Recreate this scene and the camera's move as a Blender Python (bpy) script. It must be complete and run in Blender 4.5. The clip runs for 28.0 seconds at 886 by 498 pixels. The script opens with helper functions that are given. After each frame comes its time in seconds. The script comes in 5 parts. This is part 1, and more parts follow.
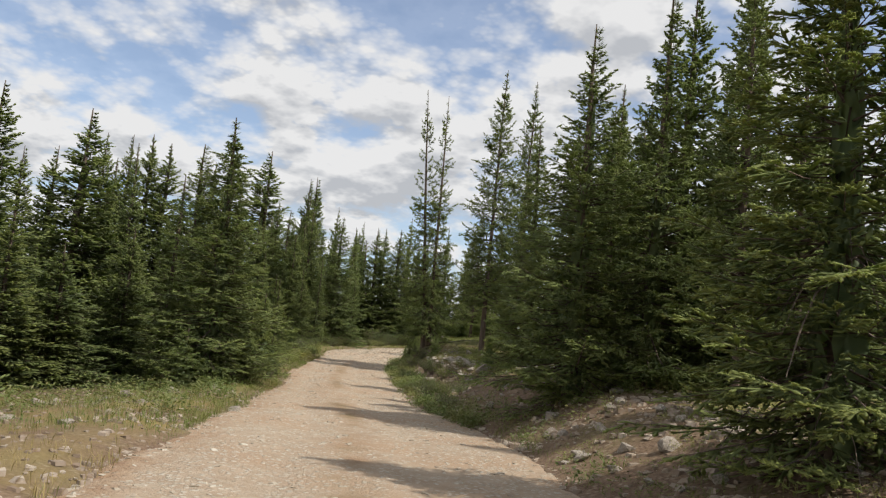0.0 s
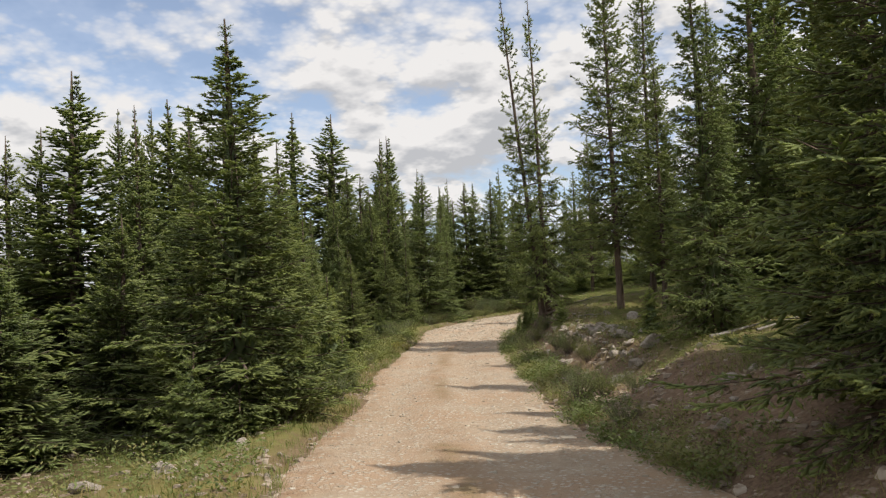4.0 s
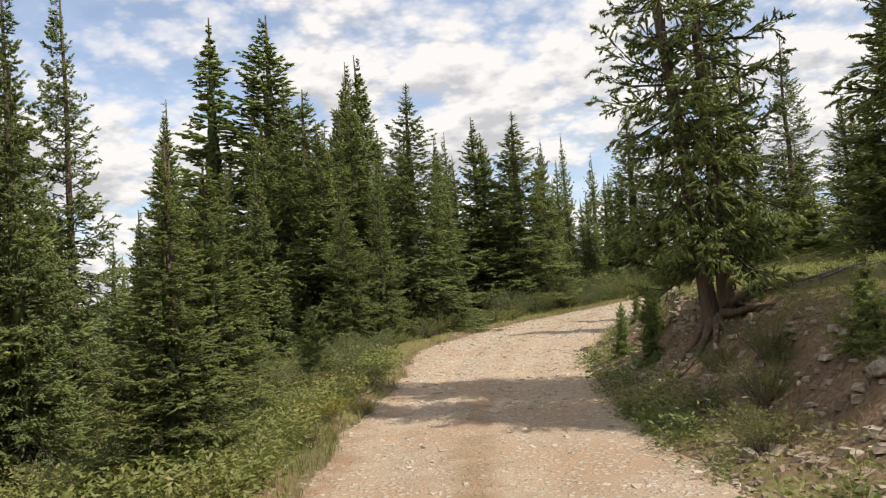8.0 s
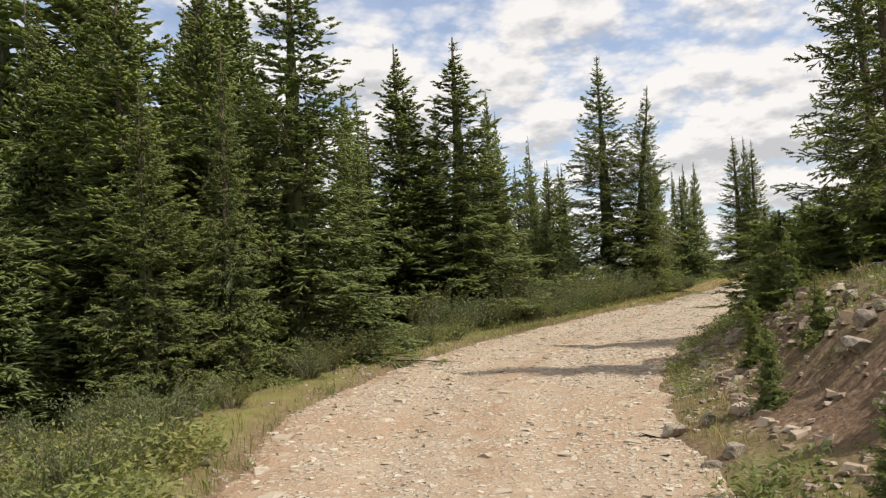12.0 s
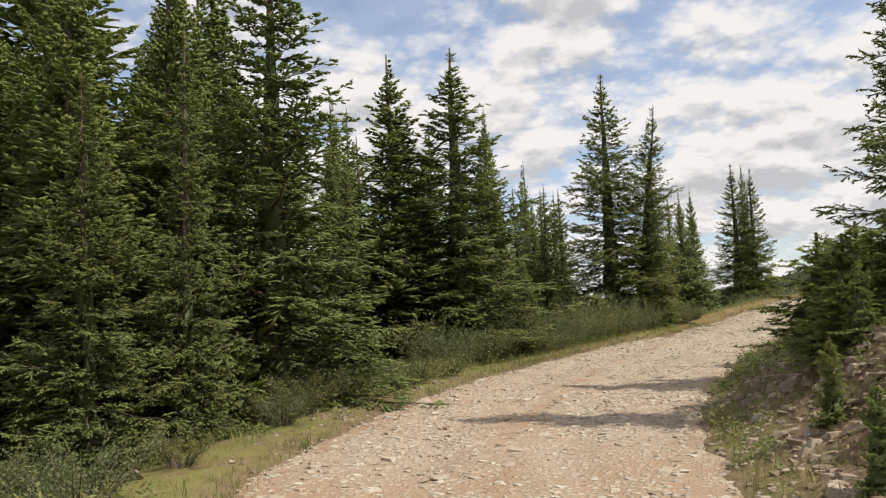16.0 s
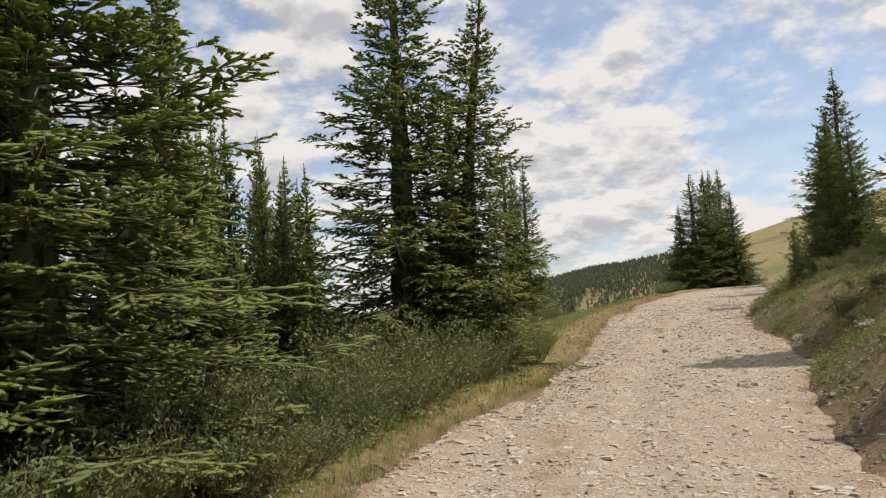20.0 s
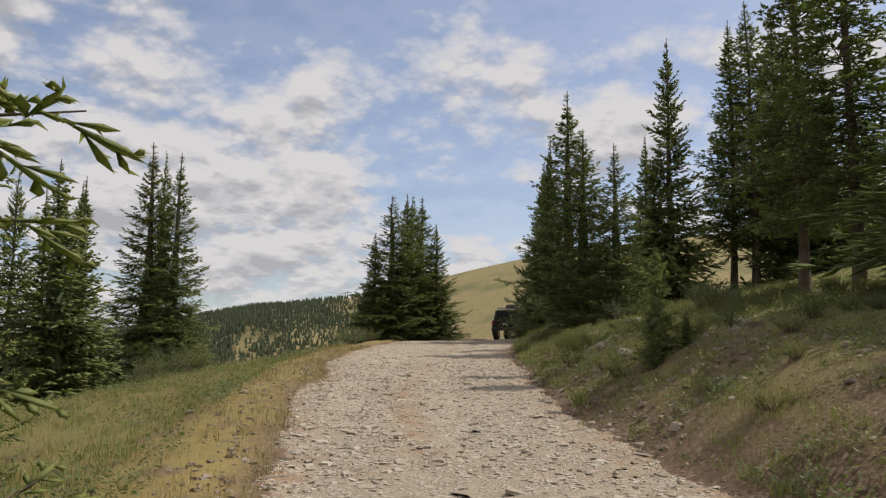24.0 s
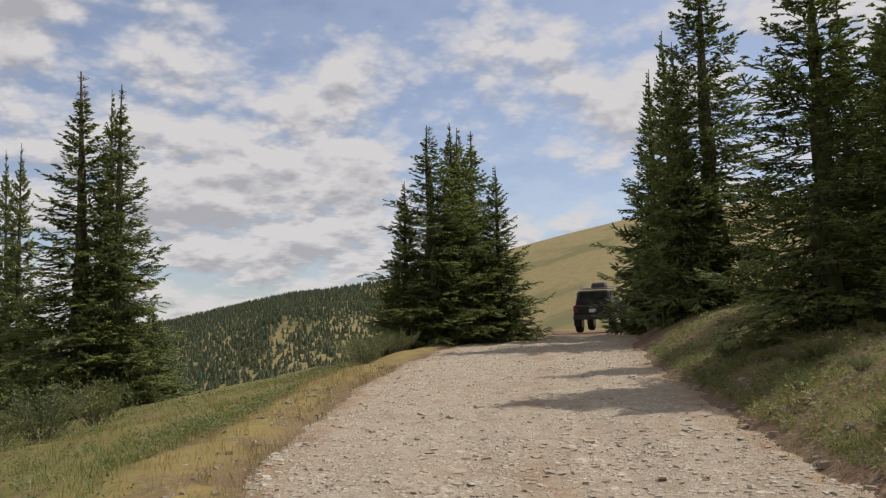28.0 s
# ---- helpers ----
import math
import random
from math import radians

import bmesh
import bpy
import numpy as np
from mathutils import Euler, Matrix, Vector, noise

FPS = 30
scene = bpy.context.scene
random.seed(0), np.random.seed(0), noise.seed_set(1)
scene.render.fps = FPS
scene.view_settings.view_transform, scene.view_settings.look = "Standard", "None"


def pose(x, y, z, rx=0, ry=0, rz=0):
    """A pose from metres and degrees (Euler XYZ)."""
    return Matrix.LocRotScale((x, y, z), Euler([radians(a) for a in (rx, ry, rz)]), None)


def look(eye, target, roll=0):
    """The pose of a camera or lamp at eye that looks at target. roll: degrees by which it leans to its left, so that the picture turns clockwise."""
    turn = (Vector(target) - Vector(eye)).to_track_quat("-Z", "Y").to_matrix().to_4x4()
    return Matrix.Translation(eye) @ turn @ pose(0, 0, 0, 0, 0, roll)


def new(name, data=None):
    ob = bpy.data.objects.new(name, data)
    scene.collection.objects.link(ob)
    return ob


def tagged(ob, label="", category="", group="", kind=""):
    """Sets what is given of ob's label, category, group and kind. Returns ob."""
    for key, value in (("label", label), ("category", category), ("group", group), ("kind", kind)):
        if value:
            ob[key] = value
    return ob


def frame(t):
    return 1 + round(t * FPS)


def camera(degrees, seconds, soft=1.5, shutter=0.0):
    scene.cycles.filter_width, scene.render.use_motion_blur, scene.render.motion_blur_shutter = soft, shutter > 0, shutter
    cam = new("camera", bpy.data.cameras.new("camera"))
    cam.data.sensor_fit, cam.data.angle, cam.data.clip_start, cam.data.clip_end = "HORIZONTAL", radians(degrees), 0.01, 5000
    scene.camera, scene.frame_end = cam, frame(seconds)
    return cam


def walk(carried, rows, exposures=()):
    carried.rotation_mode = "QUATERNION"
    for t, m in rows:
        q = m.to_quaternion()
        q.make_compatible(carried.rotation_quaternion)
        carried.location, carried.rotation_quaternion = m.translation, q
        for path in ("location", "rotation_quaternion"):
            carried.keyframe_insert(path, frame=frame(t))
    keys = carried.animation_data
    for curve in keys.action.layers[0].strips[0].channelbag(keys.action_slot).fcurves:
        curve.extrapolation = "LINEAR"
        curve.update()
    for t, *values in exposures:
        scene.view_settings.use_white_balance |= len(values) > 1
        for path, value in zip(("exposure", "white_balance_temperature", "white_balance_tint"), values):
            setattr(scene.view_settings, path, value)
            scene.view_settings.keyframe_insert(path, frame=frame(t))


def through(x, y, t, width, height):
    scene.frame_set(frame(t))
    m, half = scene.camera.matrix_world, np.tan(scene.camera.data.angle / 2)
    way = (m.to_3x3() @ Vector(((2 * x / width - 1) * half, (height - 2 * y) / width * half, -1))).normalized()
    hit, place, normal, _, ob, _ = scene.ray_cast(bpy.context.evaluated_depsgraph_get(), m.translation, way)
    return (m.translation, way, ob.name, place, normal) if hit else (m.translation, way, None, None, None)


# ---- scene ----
cam = camera(55.9, 28.0, soft=1.3)
PATH = [
    (0, (-0.764, 1.512, 1.7), (-0.715, 3.499, 1.92), 5.79),
    (0.5, (-0.763, 1.827, 1.75), (-0.731, 3.817, 1.948), 4.77),
    (1, (-0.777, 1.917, 1.755), (-0.754, 3.906, 1.965), 4.67),
    (1.5, (-0.793, 2.097, 1.791), (-0.783, 4.083, 2.03), 3.91),
    (2, (-0.831, 2.912, 1.847), (-0.824, 4.896, 2.094), 3.09),
    (2.5, (-1.025, 4.351, 1.902), (-1.055, 6.338, 2.126), 6.45),
    (3, (-1.071, 6.125, 1.995), (-1.169, 8.113, 2.193), 1.19),
    (3.5, (-1.221, 7.891, 2.078), (-1.361, 9.882, 2.215), -1.96),
    (5.5, (-1.536, 16.35, 1.8), (-1.725, 18.338, 1.903), -3.38),
    (6, (-1.883, 18.807, 1.771), (-2.066, 20.797, 1.859), -4.88),
    (6.5, (-2.347, 21.216, 1.74), (-2.526, 23.204, 1.859), -2.10),
    (7, (-2.668, 23.808, 1.721), (-2.833, 25.798, 1.832), -3.23),
    (7.5, (-2.979, 26.246, 1.749), (-3.14, 28.235, 1.883), -3.25),
    (8, (-3.165, 28.585, 1.794), (-3.312, 30.576, 1.919), -3.89),
    (8.5, (-3.329, 30.528, 1.771), (-3.447, 32.521, 1.892), -5.86),
    (9, (-3.474, 32.429, 1.825), (-3.563, 34.423, 1.943), -5.10),
    (9.5, (-3.613, 34.077, 1.846), (-3.664, 36.073, 1.958), -5.01),
    (10, (-3.686, 35.612, 1.845), (-3.693, 37.61, 1.942), -4.50),
    (10.5, (-3.758, 36.925, 1.83), (-3.727, 38.922, 1.941), -3.66),
    (11, (-3.805, 38.061, 1.84), (-3.749, 40.057, 1.958), -2.98),
    (11.5, (-3.818, 39.031, 1.845), (-3.758, 41.027, 1.966), -3.40),
    (12, (-3.843, 39.801, 1.847), (-3.781, 41.796, 1.974), -3.08),
    (12.5, (-3.847, 40.384, 1.871), (-3.782, 42.379, 1.997), -2.95),
    (14.5, (-3.893, 40.859, 1.909), (-3.825, 42.853, 2.046), -2.46),
    (15, (-3.888, 40.844, 1.935), (-3.82, 42.838, 2.081), -2.71),
    (15.5, (-3.893, 41.0, 1.948), (-3.82, 42.993, 2.097), -2.57),
    (16, (-3.891, 41.696, 1.971), (-3.803, 43.685, 2.159), -2.44),
    (16.5, (-3.849, 43.071, 1.998), (-3.731, 45.061, 2.159), -2.71),
    (17, (-3.735, 44.784, 2.078), (-3.567, 46.766, 2.279), -3.43),
    (17.5, (-3.619, 46.637, 2.14), (-3.399, 48.613, 2.354), -2.75),
    (18, (-3.321, 48.687, 2.306), (-3.03, 50.656, 2.501), -3.97),
    (18.5, (-2.992, 50.594, 2.415), (-2.607, 52.544, 2.633), -4.48),
    (19, (-2.587, 52.545, 2.467), (-2.105, 54.476, 2.662), -3.47),
    (19.5, (-2.079, 54.267, 2.538), (-1.501, 56.172, 2.731), -4.00),
    (20, (-1.483, 55.898, 2.593), (-0.795, 57.767, 2.777), -3.46),
    (20.5, (-0.884, 57.428, 2.627), (-0.092, 59.256, 2.8), -2.46),
    (21, (-0.302, 58.928, 2.662), (0.576, 60.714, 2.854), 0.26),
    (21.5, (0.554, 60.513, 2.642), (1.556, 62.24, 2.764), 1.03),
    (22, (1.411, 61.833, 2.736), (2.507, 63.498, 2.904), -0.87),
    (22.5, (2.19, 63.332, 2.833), (3.376, 64.924, 3.074), 9.09),
    (24.5, (6.398, 69.365, 3.309), (7.781, 70.788, 3.558), -1.59),
    (25, (7.571, 70.72, 3.44), (8.954, 72.143, 3.682), -1.74),
    (25.5, (8.826, 72.17, 3.561), (10.225, 73.582, 3.785), -0.48),
    (26, (10.08, 73.626, 3.68), (11.449, 75.067, 3.902), -2.09),
    (26.5, (11.223, 75.235, 3.795), (12.564, 76.697, 4.05), 3.11),
    (27, (12.58, 76.644, 3.944), (13.929, 78.095, 4.218), -2.85),
    (27.5, (13.83, 78.355, 4.124), (15.144, 79.839, 4.394), 0.41),
    (28, (15.111, 79.962, 4.255), (16.397, 81.478, 4.468), -1.87),
]
walk(cam, [(t, look(eye, target, roll)) for t, eye, target, roll in PATH],
    exposures=((0, 0.06, 6550, 10), (3.5, 0.10, 6700, 11), (6, 0.27, 6850, 12), (9, 0.31, 6850, 12), (12, 0.26, 6850, 12), (18, 0.14, 6800, 12), (22, -0.06, 6750, 13), (24.8, -0.27, 6650, 14), (28, -0.29, 6650, 14)))

# ---- sky and sun ----
SUN = Vector((0.68, -0.34, 1.02)).normalized()
sun_data = bpy.data.lights.new("sun", "SUN")
sun_data.energy, sun_data.angle, sun_data.color = 4.0, radians(0.6), (1.0, 0.95, 0.87)
sun = new("sun", sun_data)
sun.matrix_world = look(SUN * 200, (0, 0, 0))

world = bpy.data.worlds.new("sky")
scene.world = world
world.use_nodes = True
wt = world.node_tree
wt.nodes.clear()


def wn(kind, **values):
    n = wt.nodes.new(kind)
    for key, value in values.items():
        n.inputs[key].default_value = value
    return n


def wmath(op, a, b=None, clamp=False):
    n = wt.nodes.new("ShaderNodeMath")
    n.operation, n.use_clamp = op, clamp
    for i, v in enumerate((a, b)):
        if v is None:
            continue
        if isinstance(v, (int, float)):
            n.inputs[i].default_value = v
        else:
            wt.links.new(v, n.inputs[i])
    return n.outputs[0]


sky = wt.nodes.new("ShaderNodeTexSky")
sky.sky_type, sky.sun_disc = "NISHITA", False
sky.sun_elevation = math.asin(SUN.z)
sky.sun_rotation = math.atan2(SUN.x, SUN.y)
sky.altitude, sky.air_density, sky.dust_density, sky.ozone_density = 1200, 1.0, 4.0, 0.6
geo = wt.nodes.new("ShaderNodeTexCoord")
sep = wt.nodes.new("ShaderNodeSeparateXYZ")
wt.links.new(geo.outputs["Generated"], sep.inputs[0])
# cloud deck: the direction is projected on a flat layer overhead
zz = wmath("ADD", wmath("MAXIMUM", sep.outputs[2], 0.0), 0.27)
comb = wt.nodes.new("ShaderNodeCombineXYZ")
wt.links.new(wmath("DIVIDE", sep.outputs[0], zz), comb.inputs[0])
wt.links.new(wmath("DIVIDE", sep.outputs[1], zz), comb.inputs[1])


def cloud_noise(scale, detail, rough, shift, shrink, distort=0.0):
    mp = wt.nodes.new("ShaderNodeMapping")
    mp.inputs["Location"].default_value = shift
    mp.inputs["Scale"].default_value = (shrink, shrink, 1.0)
    wt.links.new(comb.outputs[0], mp.inputs[0])
    n = wn("ShaderNodeTexNoise", Scale=scale, Detail=detail, Roughness=rough, Distortion=distort)
    wt.links.new(mp.outputs[0], n.inputs["Vector"])
    return n.outputs["Fac"]


def density(shrink):
    """How thick the cloud is; shrink below 1 looks a little higher up."""
    big = cloud_noise(1.25, 2.0, 0.45, (4.3, 7.9, 0.0), shrink)
    lump = cloud_noise(3.3, 8.0, 0.52, (1.0, 2.0, 3.0), shrink, 0.1)
    mp = wt.nodes.new("ShaderNodeMapping")
    mp.inputs["Location"].default_value, mp.inputs["Scale"].default_value = (0.6, 0.3, 0.0), (shrink, shrink, 1.0)
    wt.links.new(comb.outputs[0], mp.inputs[0])
    cell = wt.nodes.new("ShaderNodeTexVoronoi")
    cell.feature = "SMOOTH_F1"
    for key, value in (("Scale", 5.5), ("Detail", 4.0), ("Roughness", 0.6), ("Smoothness", 0.35)):
        cell.inputs[key].default_value = value
    wt.links.new(mp.outputs[0], cell.inputs["Vector"])
    puff = wmath("SUBTRACT", 0.9, cell.outputs["Distance"])
    rest = wmath("ADD", wmath("MULTIPLY", lump, 0.38), wmath("MULTIPLY", puff, 0.16))
    return wmath("ADD", wmath("ADD", wmath("MULTIPLY", big, 0.46), rest), wmath("MULTIPLY", sep.outputs[0], -0.035))


body = density(1.0)
above = density(0.96)
cover = wmath("MULTIPLY", wmath("SUBTRACT", body, 0.305), 11.0, True)
slope = wmath("MULTIPLY", wmath("SUBTRACT", body, above), 11.0)
thick = wmath("MULTIPLY", wmath("SUBTRACT", body, 0.40), 5.5, True)
dark = wmath("ADD", wmath("SUBTRACT", thick, slope), 0.20, True)
cloud_mix = wt.nodes.new("ShaderNodeMix")
cloud_mix.data_type = "RGBA"
cloud_mix.inputs[6].default_value = (0.93, 0.93, 0.93, 1)
cloud_mix.inputs[7].default_value = (0.57, 0.59, 0.625, 1)
wt.links.new(dark, cloud_mix.inputs[0])
sky_bg = wn("ShaderNodeBackground", Strength=0.165)
wt.links.new(sky.outputs[0], sky_bg.inputs["Color"])
cloud_bg = wn("ShaderNodeBackground", Strength=0.85)
wt.links.new(cloud_mix.outputs[2], cloud_bg.inputs["Color"])
mix_bg = wt.nodes.new("ShaderNodeMixShader")
wt.links.new(wmath("ADD", wmath("MULTIPLY", cover, 0.80), 0.17), mix_bg.inputs[0])
wt.links.new(sky_bg.outputs[0], mix_bg.inputs[1])
wt.links.new(cloud_bg.outputs[0], mix_bg.inputs[2])
wout = wt.nodes.new("ShaderNodeOutputWorld")
wt.links.new(mix_bg.outputs[0], wout.inputs[0])

# ---- materials ----


class Mat:
    """A node material with short calls for its nodes."""

    def __init__(self, name):
        self.mat = bpy.data.materials.new(name)
        self.mat.use_nodes = True
        self.t = self.mat.node_tree
        self.bsdf = self.t.nodes["Principled BSDF"]
        self.out = self.t.nodes["Material Output"]
        self.coord = self.t.nodes.new("ShaderNodeTexCoord").outputs["Object"]
        self.world = self.t.nodes.new("ShaderNodeNewGeometry")

    def put(self, value, socket):
        if isinstance(value, bpy.types.NodeSocket):
            self.t.links.new(value, socket)
        else:
            socket.default_value = value

    def noise(self, scale, detail=4.0, rough=0.55, vector=None, distort=0.0):
        n = self.t.nodes.new("ShaderNodeTexNoise")
        for key, value in (("Scale", scale), ("Detail", detail), ("Roughness", rough), ("Distortion", distort)):
            n.inputs[key].default_value = value
        self.t.links.new(vector or self.world.outputs["Position"], n.inputs["Vector"])
        return n.outputs["Fac"]

    def cells(self, scale, feature="F1", output="Distance", vector=None):
        n = self.t.nodes.new("ShaderNodeTexVoronoi")
        n.feature = feature
        n.inputs["Scale"].default_value = scale
        self.t.links.new(vector or self.world.outputs["Position"], n.inputs["Vector"])
        return n.outputs[output]

    def ramp(self, value, low, high):
        n = self.t.nodes.new("ShaderNodeMapRange")
        n.inputs["From Min"].default_value, n.inputs["From Max"].default_value = low, high
        self.put(value, n.inputs["Value"])
        return n.outputs[0]

    def math(self, op, a, b=0.0):
        n = self.t.nodes.new("ShaderNodeMath")
        n.operation = op
        self.put(a, n.inputs[0])
        self.put(b, n.inputs[1])
        return n.outputs[0]

    def mix(self, fac, a, b):
        n = self.t.nodes.new("ShaderNodeMix")
        n.data_type = "RGBA"
        for value, i in ((fac, 0), (a, 6), (b, 7)):
            self.put(value if isinstance(value, (bpy.types.NodeSocket, float, int)) else (*value, 1), n.inputs[i])
        return n.outputs[2]

    def attr(self, name):
        n = self.t.nodes.new("ShaderNodeAttribute")
        n.attribute_name = name
        return n.outputs["Fac"]

    def random(self):
        return self.t.nodes.new("ShaderNodeObjectInfo").outputs["Random"]

    def island(self):
        return self.world.outputs["Random Per Island"]

    def bump(self, height, strength=0.5, distance=0.02, normal=None):
        n = self.t.nodes.new("ShaderNodeBump")
        n.inputs["Strength"].default_value, n.inputs["Distance"].default_value = strength, distance
        self.t.links.new(height, n.inputs["Height"])
        if normal is not None:
            self.t.links.new(normal, n.inputs["Normal"])
        return n.outputs[0]

    def done(self, color, rough=0.8, normal=None, metallic=0.0, specular=0.3):
        self.put(color if isinstance(color, bpy.types.NodeSocket) else (*color, 1), self.bsdf.inputs["Base Color"])
        self.put(rough, self.bsdf.inputs["Roughness"])
        self.bsdf.inputs["Metallic"].default_value = metallic
        self.bsdf.inputs["Specular IOR Level"].default_value = specular
        if normal is not None:
            self.t.links.new(normal, self.bsdf.inputs["Normal"])
        return self.mat

    def leafy(self, color, through, share=0.3, rough=0.55):
        """Leaves: a glossy sheet that lets some light through."""
        mat = self.done(color, rough, specular=0.35)
        tr = self.t.nodes.new("ShaderNodeBsdfTranslucent")
        self.put(through if isinstance(through, bpy.types.NodeSocket) else (*through, 1), tr.inputs["Color"])
        mx = self.t.nodes.new("ShaderNodeMixShader")
        mx.inputs[0].default_value = share
        self.t.links.new(self.bsdf.outputs[0], mx.inputs[1])
        self.t.links.new(tr.outputs[0], mx.inputs[2])
        self.t.links.new(mx.outputs[0], self.out.inputs["Surface"])
        return mat


def needle_material():
    m = Mat("spruce_needles")
    # tip: 1 pale new growth, 0 the darker tone that paints shaded crown insides
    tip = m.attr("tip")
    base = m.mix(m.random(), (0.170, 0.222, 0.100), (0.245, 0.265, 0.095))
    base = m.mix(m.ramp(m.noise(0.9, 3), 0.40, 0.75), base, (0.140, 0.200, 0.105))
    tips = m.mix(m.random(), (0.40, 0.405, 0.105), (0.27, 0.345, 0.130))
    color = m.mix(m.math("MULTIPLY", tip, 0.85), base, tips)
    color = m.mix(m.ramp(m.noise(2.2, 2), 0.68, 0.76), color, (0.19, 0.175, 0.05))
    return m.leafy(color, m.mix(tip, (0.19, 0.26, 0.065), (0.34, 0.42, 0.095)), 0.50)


def bark_material(name, a, b):
    m = Mat(name)
    v = m.t.nodes.new("ShaderNodeMapping")
    v.inputs["Scale"].default_value = (1, 1, 0.25)
    m.t.links.new(m.coord, v.inputs[0])
    grain = m.noise(9, 6, 0.65, v.outputs[0])
    plates = m.cells(14, vector=v.outputs[0])
    color = m.mix(m.ramp(grain, 0.3, 0.7), a, b)
    return m.done(color, 0.92, m.bump(m.math("ADD", grain, plates), 0.9, 0.03))


def ground_material():
    m = Mat("mountain_ground")
    fine, mid, wide = m.noise(22, 5), m.noise(3.0, 5, 0.6), m.noise(0.35, 4)
    soil = m.mix(m.ramp(fine, 0.3, 0.7), (0.105, 0.070, 0.046), (0.235, 0.160, 0.108))
    stony = m.mix(m.ramp(m.cells(11, output="Distance"), 0.1, 0.45), (0.31, 0.245, 0.18), soil)
    soil = m.mix(m.ramp(mid, 0.44, 0.58), soil, stony)
    grass = m.mix(m.ramp(fine, 0.3, 0.7), (0.075, 0.100, 0.026), (0.150, 0.170, 0.050))
    grass = m.mix(m.ramp(mid, 0.4, 0.65), grass, (0.20, 0.185, 0.070))
    grass = m.mix(m.ramp(m.noise(6.5, 4, 0.6), 0.5, 0.68), grass, (0.15, 0.105, 0.06))
    dry = m.mix(m.ramp(mid, 0.3, 0.7), (0.30, 0.22, 0.085), (0.21, 0.18, 0.07))
    litter = m.mix(m.ramp(fine, 0.3, 0.7), (0.045, 0.032, 0.020), (0.10, 0.07, 0.042))
    litter = m.mix(m.ramp(mid, 0.5, 0.6), litter, (0.07, 0.085, 0.025))
    meadow = m.mix(m.ramp(wide, 0.35, 0.65), (0.29, 0.235, 0.115), (0.23, 0.20, 0.09))
    meadow = m.mix(m.ramp(m.noise(0.03, 5), 0.52, 0.62), meadow, (0.17, 0.165, 0.075))
    color = m.mix(m.attr("dry"), grass, dry)
    color = m.mix(m.attr("litter"), color, litter)
    color = m.mix(m.attr("soil"), color, soil)
    color = m.mix(m.attr("far"), color, meadow)
    color = m.mix(m.math("MULTIPLY", m.ramp(m.noise(1.1, 4, 0.65), 0.54, 0.62), 0.7), color, soil)
    return m.done(color, 0.95, m.bump(m.math("ADD", fine, mid), 0.6, 0.035), specular=0.1)


def road_material():
    m = Mat("stony_dirt_road")
    fine, mid, wide = m.noise(38, 6, 0.62), m.noise(4.0, 5, 0.6), m.noise(0.5, 4)
    sand = m.mix(m.ramp(mid, 0.35, 0.65), (0.38, 0.29, 0.205), (0.46, 0.37, 0.275))
    sand = m.mix(m.ramp(wide, 0.45, 0.62), sand, (0.41, 0.295, 0.20))
    sand = m.mix(m.attr("stony"), sand, m.mix(m.ramp(mid, 0.35, 0.65), (0.34, 0.285, 0.208), (0.44, 0.388, 0.298)))
    chips = m.cells(13, output="Color")
    chip_d = m.cells(13)
    grey = m.t.nodes.new("ShaderNodeRGBToBW")
    m.t.links.new(chips, grey.inputs[0])
    chip = m.mix(grey.outputs[0], (0.40, 0.34, 0.26), (0.62, 0.57, 0.48))
    amount = m.math("MULTIPLY", m.ramp(chip_d, 0.42, 0.30), m.ramp(m.noise(1.7, 4), 0.34, 0.50))
    color = m.mix(amount, sand, chip)
    color = m.mix(m.ramp(fine, 0.62, 0.8), color, (0.27, 0.20, 0.145))
    color = m.mix(m.math("MULTIPLY", m.attr("rim"), m.ramp(m.noise(2.3, 4), 0.35, 0.6)), color, m.mix(m.ramp(mid, 0.35, 0.65), (0.30, 0.185, 0.112), (0.38, 0.265, 0.165)))
    color = m.mix(m.math("MULTIPLY", m.attr("weeds"), 0.8), color, m.mix(m.ramp(mid, 0.4, 0.6), (0.25, 0.190, 0.098), (0.31, 0.205, 0.125)))
    height = m.math("ADD", m.math("MULTIPLY", amount, 0.6), fine)
    return m.done(color, 0.95, m.bump(height, 0.9, 0.035), specular=0.12)


def stone_material(name, a, b, c):
    m = Mat(name)
    fine, mid = m.noise(30, 6, 0.65, m.coord), m.noise(5, 4, 0.6, m.coord)
    color = m.mix(m.random(), a, b)
    color = m.mix(m.ramp(mid, 0.4, 0.62), color, c)
    color = m.mix(m.ramp(fine, 0.58, 0.75), color, (0.16, 0.13, 0.10))
    return m.done(color, 0.9, m.bump(m.math("ADD", fine, mid), 0.8, 0.02), specular=0.2)


def chip_material(name, a, b, c):
    m = Mat(name)
    color = m.mix(m.island(), a, b)
    color = m.mix(m.ramp(m.noise(9, 5), 0.45, 0.7), color, c)
    return m.done(color, 0.92, m.bump(m.noise(60, 5), 0.6, 0.01), specular=0.15)


def blade_material(name, a, b, c, through):
    m = Mat(name)
    color = m.mix(m.island(), a, b)
    color = m.mix(m.ramp(m.noise(0.8, 3), 0.45, 0.65), color, c)
    return m.leafy(color, through, 0.3, 0.6)


